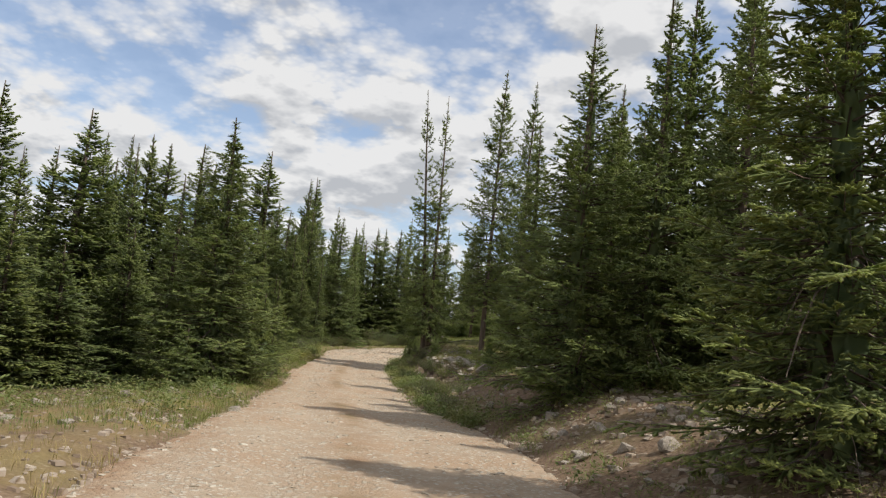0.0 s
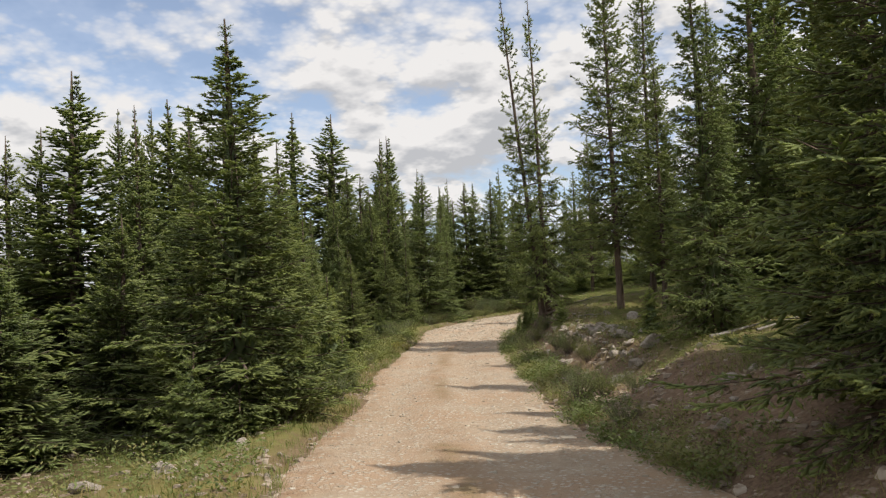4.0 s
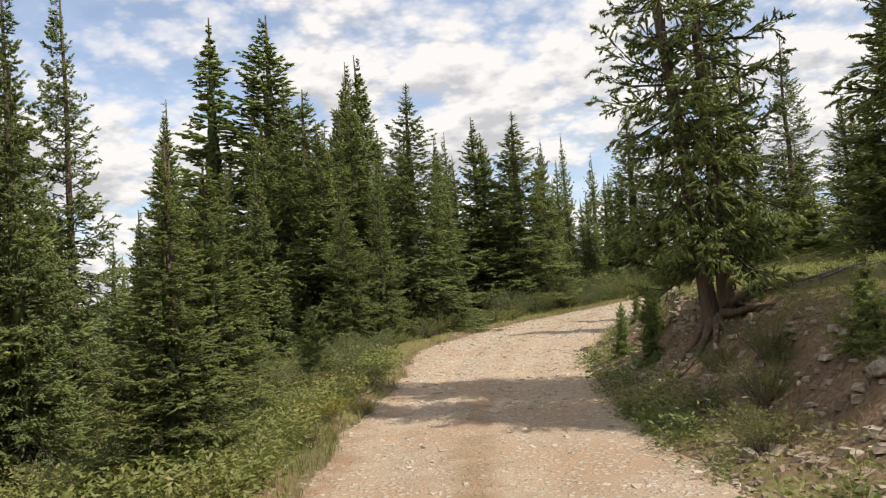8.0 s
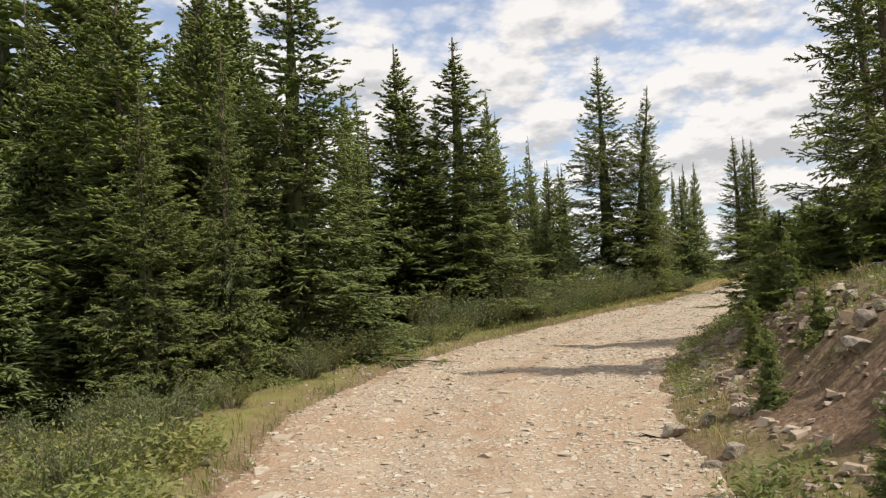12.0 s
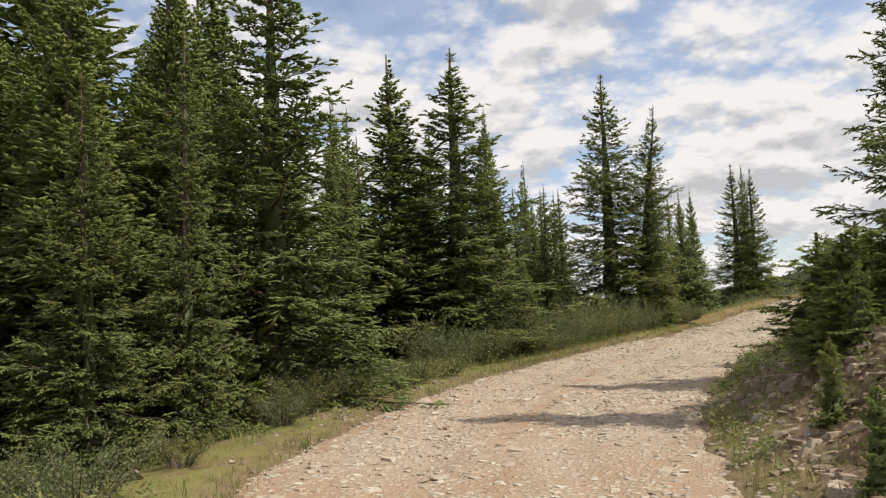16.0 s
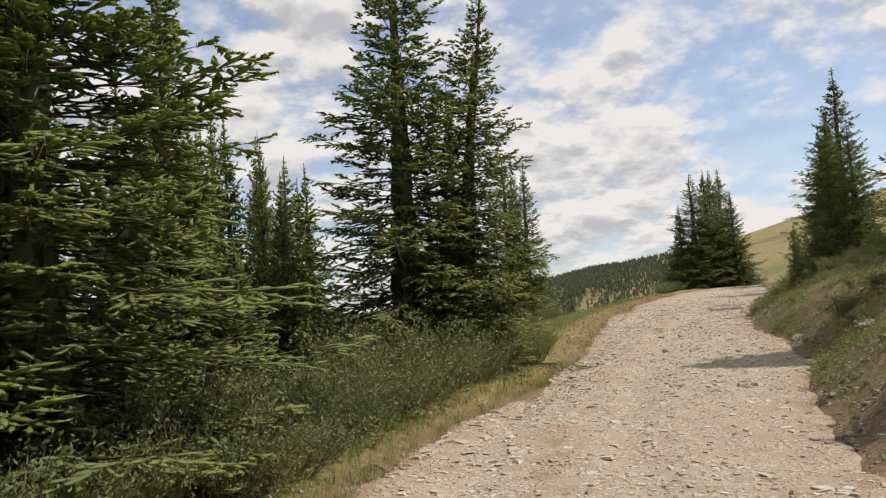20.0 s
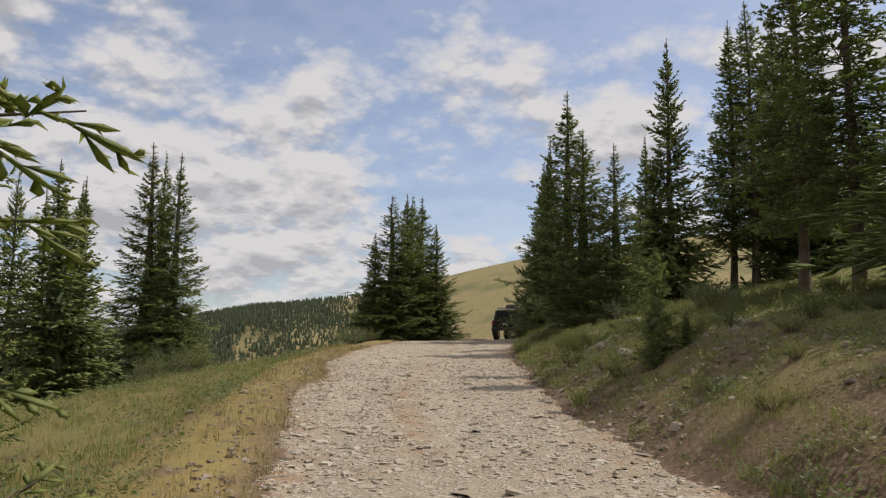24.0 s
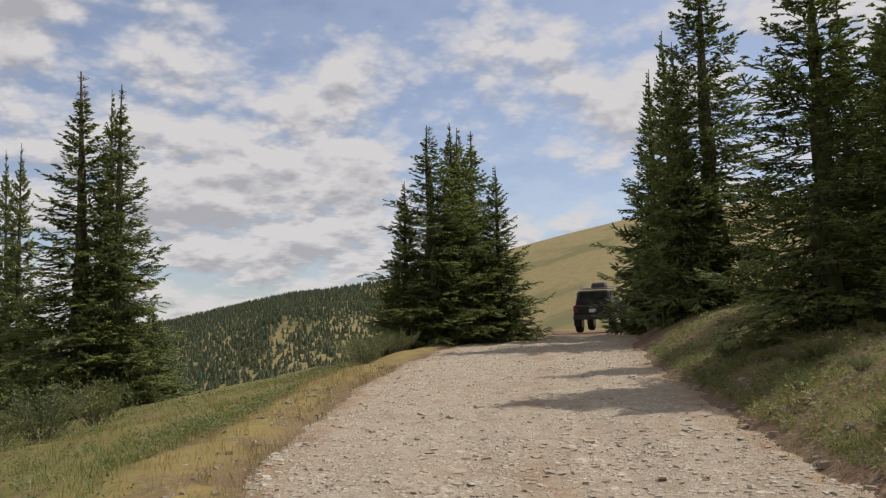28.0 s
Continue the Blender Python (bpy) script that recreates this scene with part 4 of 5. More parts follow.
def scatter_chips(count, low, high, seed, s_low, s_high, patch=0.0, name="gravel"):
    rng = np.random.default_rng(seed)
    s = s_low + (s_high - s_low) * rng.uniform(0, 1, count)
    u = rng.uniform(-1, 1, count)
    d = np.where(u > 0, u * (half_right(s) + 0.28), u * (half_left(s) + 0.28))
    keep = rng.uniform(0, 1, count) < 0.35 + 0.55 * smooth(s, 34, 58) + 0.5 * smooth(np.abs(u), 0.65, 1.0) - 0.35 * np.exp(-((d - 0.05) / 0.3) ** 2)
    if patch:
        px, py, _ = road_z(s, d)
        keep &= rough(px, py, patch, 171) > rng.uniform(-0.45, 0.35, count)
    s, d = s[keep], d[keep]
    x, y, _ = road_z(s, d)
    z = road_top(s, d)
    p, size = chip_shape(rng, len(s), low, high, 0.24)
    p += np.stack([x, y, z + size * 0.03], -1)[:, None]
    f = (np.arange(len(s))[:, None, None] * 8 + CHIP_FACES[None]).reshape(-1, 4)
    ob = part(name, mesh_from(name, p.reshape(-1, 3), f, CHIPS, False), road)
    return tagged(ob, "small pale split stones strewn over the track", kind="stuff")


scatter_chips(26000, 0.010, 0.045, 81, -4, 112)
scatter_chips(38000, 0.010, 0.040, 82, 40, 96, 1.3)
scatter_chips(3500, 0.035, 0.075, 84, 44, 96, 2.2)


def bank_chips(count, low, high, seed, side, s_low, s_high, reach, start=0.02):
    rng = np.random.default_rng(seed)
    x, y, s, out = verge_points(rng, count, side, reach, s_low, s_high, start)
    keep = rough(x, y, 1.5, 151) > rng.uniform(-0.6, 0.6, len(x))
    x, y = x[keep], y[keep]
    z = land(x, y)[0]
    p, size = chip_shape(rng, len(x), low, high, 0.45)
    p += np.stack([x, y, z + size * 0.02], -1)[:, None]
    f = (np.arange(len(x))[:, None, None] * 8 + CHIP_FACES[None]).reshape(-1, 4)
    ob = part("rubble", mesh_from("rubble", p.reshape(-1, 3), f, RUBBLE, False), ground)
    return tagged(ob, "small broken stones lying on bare soil", kind="stuff")


# larger stones bedded in the track, one by one
big_rng = np.random.default_rng(83)
shapes = []
for n in range(12):
    p, _ = chip_shape(big_rng, 1, 1.0, 1.0, 0.18)
    shapes.append(mesh_from("stone", p[0], CHIP_FACES, CHIPS, False))
for n in range(290):
    s = float(big_rng.uniform(2, 100) if n < 90 else big_rng.uniform(42, 100))
    u = float(big_rng.uniform(-1, 1))
    d = u * (half_right(np.array([s]))[0] if u > 0 else half_left(np.array([s]))[0])
    x, y, _ = road_z(s, d)
    z = road_top(np.array([s]), np.array([d]))[0]
    size = float(big_rng.uniform(0.04, 0.10) * (1.3 if abs(u) > 0.75 else 1.0) * (0.8 if s < 40 else 1.0))
    ob = part("stone", shapes[n % 12], road)
    ob.matrix_world = Matrix.Translation((float(x), float(y), float(z) + size * 0.02)) @ pose(0, 0, 0, float(big_rng.normal(0, 4)), float(big_rng.normal(0, 4)), float(big_rng.uniform(0, 360))) @ Matrix.Scale(size, 4)

# ---- grass and herbs ----


def verge_points(rng, count, side, reach, s_low, s_high, start=0.0):
    s = rng.uniform(s_low, s_high, count)
    out = start + reach * rng.uniform(0, 1, count) ** 1.6
    d = half_right(s) + out if side > 0 else -(half_left(s) + out)
    x = np.interp(s, ALONG, CENTRE[:, 0]) + np.interp(s, ALONG, HEAD[:, 1]) * d
    y = np.interp(s, ALONG, CENTRE[:, 1]) - np.interp(s, ALONG, HEAD[:, 0]) * d
    return x, y, s, out


def tufts(name, seed, x, y, blades, low, high, material, label, width=0.022, splay=0.6):
    """Tufts of bent blades, two triangles each."""
    rng = np.random.default_rng(seed)
    z = land(x, y)[0]
    n = len(x)
    m = np.repeat(np.arange(n), blades)
    tall = rng.uniform(low, high, n)[m] * rng.uniform(0.55, 1.1, len(m))
    a = rng.uniform(0, 6.283, len(m))
    lean = rng.uniform(0.1, splay, len(m))
    foot = np.stack([x[m] + rng.normal(0, 0.04, len(m)), y[m] + rng.normal(0, 0.04, len(m)), z[m] - 0.02], -1)
    way = np.stack([np.cos(a) * lean, np.sin(a) * lean, np.ones(len(m))], -1)
    side = np.stack([-np.sin(a), np.cos(a), 0 * a], -1) * (tall * width)[:, None]
    mid = foot + way * (tall * 0.6)[:, None]
    tip = foot + way * tall[:, None] + np.stack([np.cos(a), np.sin(a), -0.35 + 0 * a], -1) * (tall * lean * 0.5)[:, None]
    v = np.stack([foot, mid + side, tip, mid - side], 1).reshape(-1, 3)
    ob = new(name, mesh_from(name, v, np.arange(len(v)).reshape(-1, 4), material))
    return tagged(ob, label, "grass", kind="stuff")


grng = np.random.default_rng(91)
bank_chips(9000, 0.012, 0.06, 161, 1, 4, 76, 3.0)
bank_chips(3600, 0.02, 0.09, 169, 1, 2, 20, 4.0)
bank_chips(2600, 0.03, 0.10, 165, 1, 22, 58, 1.5, 0.6)
bank_chips(700, 0.03, 0.11, 166, 1, 66, 90, 3.0, 0.2)
bank_chips(5000, 0.010, 0.045, 167, 1, 38, 66, 2.2, 0.1)
bank_chips(3000, 0.015, 0.07, 162, 1, 76, 108, 3.5)
bank_chips(5200, 0.012, 0.07, 163, -1, -3, 24, 5.5)
bank_chips(5200, 0.010, 0.045, 164, -1, 24, 106, 0.8)
bank_chips(3500, 0.010, 0.045, 168, 1, 20, 106, 0.5)


def thinned(points, size, seed, low, high):
    x, y, s, out = points
    keep = rough(x, y, size, seed) > grng.uniform(low, high, len(x))
    return x[keep], y[keep]


tufts("verge_grass", 92, *thinned(verge_points(grng, 14000, -1, 4.0, 12, 72), 1.6, 101, -0.7, 0.5), 7, 0.06, 0.22, GRASS, "green grass tufts along the edge of the track")
tufts("bank_grass", 93, *thinned(verge_points(grng, 17000, 1, 9.0, 4, 108, 0.1), 2.0, 103, -0.5, 0.55), 7, 0.05, 0.18, GRASS, "green grass growing on the stony bank")
tufts("dry_grass", 94, *thinned(verge_points(grng, 14000, -1, 8.0, 60, 106), 1.8, 105, -0.9, 0.5), 8, 0.07, 0.21, DRYGRASS, "dry yellow grass on the open slope", 0.016)
tufts("meadow_grass", 95, *thinned(verge_points(grng, 15000, -1, 16.0, 66, 110, 1.5), 2.4, 107, -0.9, 0.6), 7, 0.07, 0.22, GRASS, "short green meadow grass on the open slope", 0.025)
tufts("dry_verge", 96, *thinned(verge_points(grng, 4500, -1, 4.5, -4, 40, 0.0), 1.2, 109, -0.3, 0.6), 6, 0.06, 0.22, DRYGRASS, "thin dry grass on the sandy verge", 0.02)
tufts("dry_bank", 97, *thinned(verge_points(grng, 4000, 1, 4.0, 16, 104, 0.0), 1.2, 111, -0.2, 0.6), 6, 0.08, 0.28, DRYGRASS, "dry grass and seed heads on the bank", 0.018)
tufts("slope_grass", 99, *thinned(verge_points(grng, 12000, 1, 14.0, 70, 108, 0.2), 0.9, 115, -0.3, 0.5), 7, 0.07, 0.22, GRASS, "green and yellow grass on the steep slope")
centre_s = grng.uniform(8, 42, 420)
cx_, cy_, _ = road_z(centre_s, 0.05 + grng.normal(0, 0.14, 420))
tufts("centre_grass", 100, *thinned((cx_, cy_, centre_s, centre_s), 1.3, 79, -0.1, 0.5), 7, 0.03, 0.09, DRYGRASS, "worn dry grass strip between the wheel ruts", 0.05)


def herbs(name, seed, x, y, leaves, low, high, material, label):
    """Low leafy plants: stems with broad leaves."""
    rng = np.random.default_rng(seed)
    z = land(x, y)[0]
    m = np.repeat(np.arange(len(x)), leaves)
    tall = rng.uniform(low, high, len(x))[m]
    a, up = rng.uniform(0, 6.283, len(m)), rng.uniform(0.15, 1.0, len(m))
    reach = tall * rng.uniform(0.15, 0.6, len(m))
    p = np.stack([x[m] + np.cos(a) * reach, y[m] + np.sin(a) * reach, z[m] + tall * up], -1)
    way = unit(np.stack([np.cos(a), np.sin(a), rng.normal(0.15, 0.45, len(m))], -1))
    side = unit(np.cross(way, rng.normal(0, 0.5, (len(m), 3)) + np.array([0, 0, 1.0])))
    size = np.clip(tall * rng.uniform(0.10, 0.20, len(m)), 0.018, 0.042)
    v = np.stack([p, p + way * size[:, None] + side * (size * 0.36)[:, None], p + way * (2 * size)[:, None], p + way * size[:, None] - side * (size * 0.36)[:, None]], 1).reshape(-1, 3)
    ob = new(name, mesh_from(name, v, np.arange(len(v)).reshape(-1, 4), material))
    return tagged(ob, label, "plants", kind="stuff")


herbs("verge_herbs", 121, *thinned(verge_points(grng, 3000, -1, 4.5, 12, 74, 0.45), 2.4, 131, -0.1, 0.5), 26, 0.14, 0.42, HERB, "leafy green herbs crowding the forest edge")
herbs("bank_herbs", 122, *thinned(verge_points(grng, 6500, 1, 7.5, 8, 108, 0.15), 2.2, 133, -0.3, 0.55), 20, 0.07, 0.24, HERB, "low leafy plants on the stony bank")
herbs("shade_plants", 134, *thinned(verge_points(grng, 1500, 1, 4.0, 4, 20, 0.3), 1.2, 163, -0.1, 0.5), 16, 0.05, 0.16, BANKLEAF, "small green plants among stones under the spruces")
tufts("sparse_grass", 98, *thinned(verge_points(grng, 1500, -1, 7.0, -4, 18), 0.9, 113, 0.0, 0.6), 7, 0.06, 0.18, GRASS, "sparse grass tufts on sandy ground")
herbs("forest_floor_plants", 123, *thinned(verge_points(grng, 2600, -1, 9.0, 4, 66, 2.5), 3.0, 135, -0.5, 0.4), 18, 0.15, 0.4, HERB, "bright green plants under the spruces")

herbs("steep_herbs", 125, *thinned(verge_points(grng, 12000, 1, 12.0, 68, 108, 0.2), 1.0, 139, -0.4, 0.5), 20, 0.06, 0.22, HERB, "leafy green plants on the steep slope")
herbs("slope_herbs", 124, *thinned(verge_points(grng, 6000, -1, 12.0, 72, 108, 1.0), 3.0, 137, -0.2, 0.5), 20, 0.08, 0.26, WILLOW, "grey-green leafy plants on the open slope")

foot = verge_points(grng, 3200, 1, 1.0, 18, 46, -0.15)
herbs("bank_foot_herbs", 126, *thinned(foot, 1.7, 143, -0.3, 0.45), 22, 0.08, 0.30, HERB, "weedy green plants along the foot of the bank")
herbs("bank_top_plants", 133, *thinned(verge_points(grng, 6000, 1, 6.0, 18, 66, 1.7), 1.3, 159, -0.7, 0.4), 14, 0.05, 0.15, BANKLEAF, "low bright green plants on top of the bank")
herbs("bank_weeds", 131, *thinned(verge_points(grng, 1400, 1, 1.4, 46, 76, 0.1), 1.4, 155, 0.0, 0.5), 22, 0.07, 0.22, HERB, "scattered weeds on the bare stony bank")
herbs("sunny_herbs", 132, *thinned(verge_points(grng, 3600, -1, 3.6, 30, 48, 0.35), 1.8, 157, -0.4, 0.4), 24, 0.16, 0.42, BANKLEAF, "yellow-green leafy herbs in the sunny gap")
tufts("margin_grass", 127, *thinned(verge_points(grng, 5000, -1, 0.7, 20, 108, -0.35), 1.1, 145, -0.2, 0.6), 6, 0.04, 0.13, DRYGRASS, "short dry grass creeping into the track's edge", 0.02)
tufts("bank_top_grass", 130, *thinned(verge_points(grng, 9000, 1, 5.5, 20, 64, 1.9), 1.6, 153, -0.8, 0.4), 7, 0.04, 0.14, GRASS, "short lit turf on top of the bank", 0.03)
tufts("bank_margin_grass", 128, *thinned(verge_points(grng, 7000, 1, 1.0, 16, 108, -0.3), 1.1, 147, -0.2, 0.6), 6, 0.04, 0.14, GRASS, "short grass at the foot of the bank", 0.022)
tufts("seed_stalks", 129, *thinned(verge_points(grng, 500, 1, 5.0, 84, 100, 1.2), 1.6, 149, 0.0, 0.5), 1, 0.28, 0.5, DRYGRASS, "pale dry seed stalks standing on the bank", 0.02, 0.15)

# ---- willow shrubs ----


def shrub_meshes(seed, material, stems=44, leaves=70):
    rng = np.random.default_rng(seed)
    a, lean = rng.uniform(0, 6.283, stems), rng.uniform(0.15, 0.95, stems)
    tall = rng.uniform(0.6, 1.05, stems)
    way = np.stack([np.cos(a) * lean, np.sin(a) * lean, np.ones(stems)], -1)
    foot = np.stack([np.cos(a) * 0.12, np.sin(a) * 0.12, -0.05 + 0 * a], -1) * rng.uniform(0.3, 1.6, (stems, 1))
    def at(u, i):
        p = foot[i] + way[i] * (tall[i] * u)[:, None]
        p[:, 2] -= 0.22 * lean[i] * u * u
        return p
    i = np.arange(stems)
    rings = []
    for u, g in ((0, 0.011), (0.5, 0.008), (1, 0.003)):
        p = at(np.full(stems, float(u)), i)
        rings += [p + np.array([g * np.cos(b), g * np.sin(b), 0]) for b in (0, 2.1, 4.2)]
    v = np.stack(rings, 1).reshape(-1, 3)
    f = np.concatenate([np.stack([i * 9 + r + b, i * 9 + r + (b + 1) % 3, i * 9 + r + 3 + (b + 1) % 3, i * 9 + r + 3 + b], 1) for r in (0, 3) for b in range(3)])
    wood = mesh_from("stems", v, f, TWIG)
    m = np.repeat(i, leaves)
    u = rng.uniform(0.18, 1.02, len(m)) ** 0.75
    p = at(u, m) + rng.normal(0, 0.045, (len(m), 3))
    d = unit(way[m] * 0.6 + rng.normal(0, 0.75, (len(m), 3)))
    side = unit(np.cross(d, rng.normal(0, 1, (len(m), 3))))
    size = rng.uniform(0.014, 0.029, len(m))
    v = np.stack([p, p + d * size[:, None] + side * (size * 0.42)[:, None], p + d * (2 * size)[:, None], p + d * size[:, None] - side * (size * 0.42)[:, None]], 1).reshape(-1, 3)
    return wood, mesh_from("leaves", v, np.arange(len(v)).reshape(-1, 4), material)


SHRUBS = {material: [shrub_meshes(900 + n, material) for n in range(4)] for material in (WILLOW, BANKLEAF, YELLOWLEAF)}


def shrub(x, y, size, tall=1.0, label="grey-green willow shrub at the edge of the track", material=WILLOW):
    rng = random.Random(int(x * 57 + y * 91))
    ob = new("willow_shrub")
    ob.matrix_world = Matrix.Translation((x, y, ground_z(x, y))) @ pose(0, 0, 0, 0, 0, rng.uniform(0, 360))
    for name, data in zip(("stem_wood", "foliage"), SHRUBS[material][rng.randrange(4)]):
        tagged(part(name, data, ob), kind="stuff").scale = (size, size, size * tall)
    return tagged(ob, label, "shrub", "willow shrubs")


shrub_rng = random.Random(31)
for n in range(120):
    s = shrub_rng.uniform(24, 53) if n < 34 else shrub_rng.uniform(53, 76)
    out = shrub_rng.uniform(0.55, 2.6)
    x, y, _ = road_z(s, -(half_left(np.array([s]))[0] + out))
    size = shrub_rng.uniform(0.45, 0.85) * (1.6 if 60 < s < 72 else 1.0) * (0.75 + 0.2 * out)
    shrub(float(x), float(y), size, shrub_rng.uniform(0.75, 1.1))
for n in range(15):
    s = shrub_rng.uniform(20, 42)
    x, y, _ = road_z(s, half_right(np.array([s]))[0] + shrub_rng.uniform(0.3, 1.3))
    shrub(float(x), float(y), shrub_rng.uniform(0.35, 0.7), shrub_rng.uniform(0.8, 1.2), "leafy green shrub at the foot of the bank")
for x, y, size in ((20.5, 100.5, 1.5), (22.0, 101.5, 1.4), (19.3, 99.6, 1.2), (27.5, 98.0, 1.0), (29.0, 99.8, 1.0), (31.0, 101.0, 0.9), (17.5, 96.5, 0.7), (23.4, 78.1, 0.95), (24.2, 78.6, 0.8),
        (22.6, 77.4, 0.8), (28.5, 84.2, 0.9)):
    shrub(x, y, size, 0.95, "rounded green willow shrub on the open slope")

# low leafy bushes on the bank above the upper track, sparse near its foot
bank_rng = random.Random(53)
for n in range(185):
    s = bank_rng.uniform(70, 106)
    out = 0.8 + 6.5 * bank_rng.random() ** 1.2
    x, y, _ = road_z(s, half_right(np.array([s]))[0] + out)
    if rough(float(x), float(y), 2.2, 201) < -0.15:
        continue
    shrub(float(x), float(y), bank_rng.uniform(0.26, 0.6), bank_rng.uniform(0.55, 0.9), "low yellow-green leafy bush on the steep bank", BANKLEAF if bank_rng.random() < 0.8 else WILLOW)
for x, y, size in ((22.0, 81.5, 0.5), (22.8, 82.1, 0.55), (21.6, 80.6, 0.45), (20.8, 80.9, 0.4), (20.2, 79.7, 0.42), (19.3, 76.9, 0.5), (20.2, 77.4, 0.55), (18.6, 76.0, 0.4)):
    shrub(x, y, size, 0.75, "bright yellow-green leafy bush on the steep bank", BANKLEAF)
for x, y, size in ((-6.6, 48.6, 0.85), (-7.3, 49.3, 0.8), (-6.3, 50.6, 0.55), (-6.4, 47.3, 0.5), (-5.9, 43.2, 0.6), (-6.6, 42.4, 0.7)):
    shrub(x, y, size, 0.9, "rounded grey-green willow shrub at the forest edge", WILLOW)
for x, y, size in ((-6.2, 37.4, 0.6), (-5.6, 38.3, 0.5), (-6.9, 38.6, 0.7), (-6.4, 39.3, 0.55), (-7.3, 40.6, 0.65), (-5.7, 36.4, 0.5)):
    shrub(x, y, size, 0.85, "sunlit yellow-green leafy shrub at the forest edge", BANKLEAF)
for x, y, size in ((-5.8, 39.9, 0.5), (-6.3, 40.4, 0.4), (-5.4, 41.0, 0.35)):
    shrub(x, y, size, 0.8, "yellowing leafy bush at the forest edge", YELLOWLEAF)

# young firs on the bank and verge
for x, y, h, r in ((-0.9, 42.6, 1.2, 0.5), (-0.6, 43.6, 1.0, 0.45), (-1.1, 44.6, 0.8, 0.4), (-0.3, 45.6, 0.9, 0.4), (-0.7, 47.4, 0.8, 0.35), (-0.1, 49.2, 0.8, 0.35), (0.9, 50.4, 0.9, 0.4), (0.2, 48.2, 0.6, 0.35),
        (1.2, 51.2, 1.2, 1.1), (2.1, 51.7, 1.5, 1.4), (1.6, 52.5, 1.4, 1.3), (3.1, 52.3, 1.6, 1.5),
        (2.5, 53.3, 1.5, 1.4), (3.9, 51.7, 1.7, 1.5), (0.9, 50.8, 0.8, 0.8), (3.6, 50.6, 1.5, 1.3), (4.7, 50.4, 1.7, 1.4), (4.6, 52.8, 1.7, 1.5), (1.75, 28.9, 1.1, 0.6), (4.2, 31.0, 1.2, 0.7),
        (0.2, 36.8, 0.9, 0.45), (5.0, 26.0, 1.5, 0.8), (16.63, 75.23, 1.75, 0.6), (16.3, 75.1, 0.5, 0.35), (16.9, 74.9, 0.45, 0.3), (-5.9, 30.2, 2.6, 1.0), (-5.5, 26.0, 1.4, 0.8), (-6.3, 22.3, 1.5, 0.9),
        (-5.2, 28.4, 1.2, 0.7), (-7.1, 26.8, 2.2, 1.1), (-6.9, 44.0, 1.6, 0.7), (-6.4, 54.0, 1.5, 0.8)):
    spruce(x, y, ground_z(x, y) + h, r, 6, "young bushy green fir beside the track")

# ---- deadwood and roots ----


def limb(name, points, girth, label, material=None, category="deadwood"):
    data = bpy.data.curves.new(name, "CURVE")
    data.dimensions, data.bevel_depth, data.bevel_resolution = "3D", girth, 1
    line = data.splines.new("POLY")
    line.points.add(len(points) - 1)
    for n, (p, co) in enumerate(zip(line.points, points)):
        p.co = (*co, 1)
        p.radius = 1.0 - 0.75 * n / (len(points) - 1)
    temp = bpy.data.objects.new(name, data)
    me = bpy.data.meshes.new_from_object(temp)
    bpy.data.objects.remove(temp)
    me.materials.clear()
    me.materials.append(material or DEADWOOD)
    ob = new(name, me)
    return tagged(ob, label, category) if category else tagged(ob, label)


def ground_stick(x, y, length, turn, girth, seed):
    rng = random.Random(seed)
    pts = []
    for n in range(6):
        u = n / 5
        px, py = x + math.cos(radians(turn)) * length * u + rng.uniform(-0.05, 0.05), y + math.sin(radians(turn)) * length * u + rng.uniform(-0.05, 0.05)
        pts.append((px, py, ground_z(px, py) + girth * 0.8 + rng.uniform(0, 0.05)))
    return limb("fallen_branch", pts, girth, "bleached fallen branch lying on the bank")


for n, (x, y, length, turn, girth) in enumerate(((2.2, 25.4, 1.3, 15, 0.05), (3.0, 25.0, 1.5, 35, 0.03), (3.2, 23.6, 1.1, 60, 0.03), (0.9, 41.3, 1.4, -5, 0.03), (1.2, 40.6, 1.1, 20, 0.025),
        (0.8, 36.6, 0.7, 10, 0.03), (-7.4, 24.4, 1.6, 160, 0.04), (-7.0, 23.2, 1.3, 120, 0.03), (-6.6, 17.9, 1.2, 100, 0.03), (4.0, 12.6, 1.5, 80, 0.03), (4.6, 9.8, 1.4, 120, 0.03), (-7.2, 57.0, 1.2, 60, 0.03))):
    ground_stick(x, y, length, turn, girth, n)
ROOT = (-0.2, 40.9)
for n, (turn, length, girth) in enumerate(((-150, 0.9, 0.07), (-110, 0.8, 0.06), (-60, 1.1, 0.07), (-20, 1.0, 0.06), (170, 0.7, 0.05), (-85, 0.6, 0.05))):
    c, s = math.cos(radians(turn)), math.sin(radians(turn))
    pts = [(ROOT[0] + c * length * u, ROOT[1] + s * length * u, ground_z(ROOT[0] + c * length * u, ROOT[1] + s * length * u) + 0.16 * (1 - u) + 0.03) for u in (0.1, 0.3, 0.5, 0.75, 1.0)]
    limb("exposed_root", pts, girth, "exposed spruce root on the eroded bank", BARK, "root")

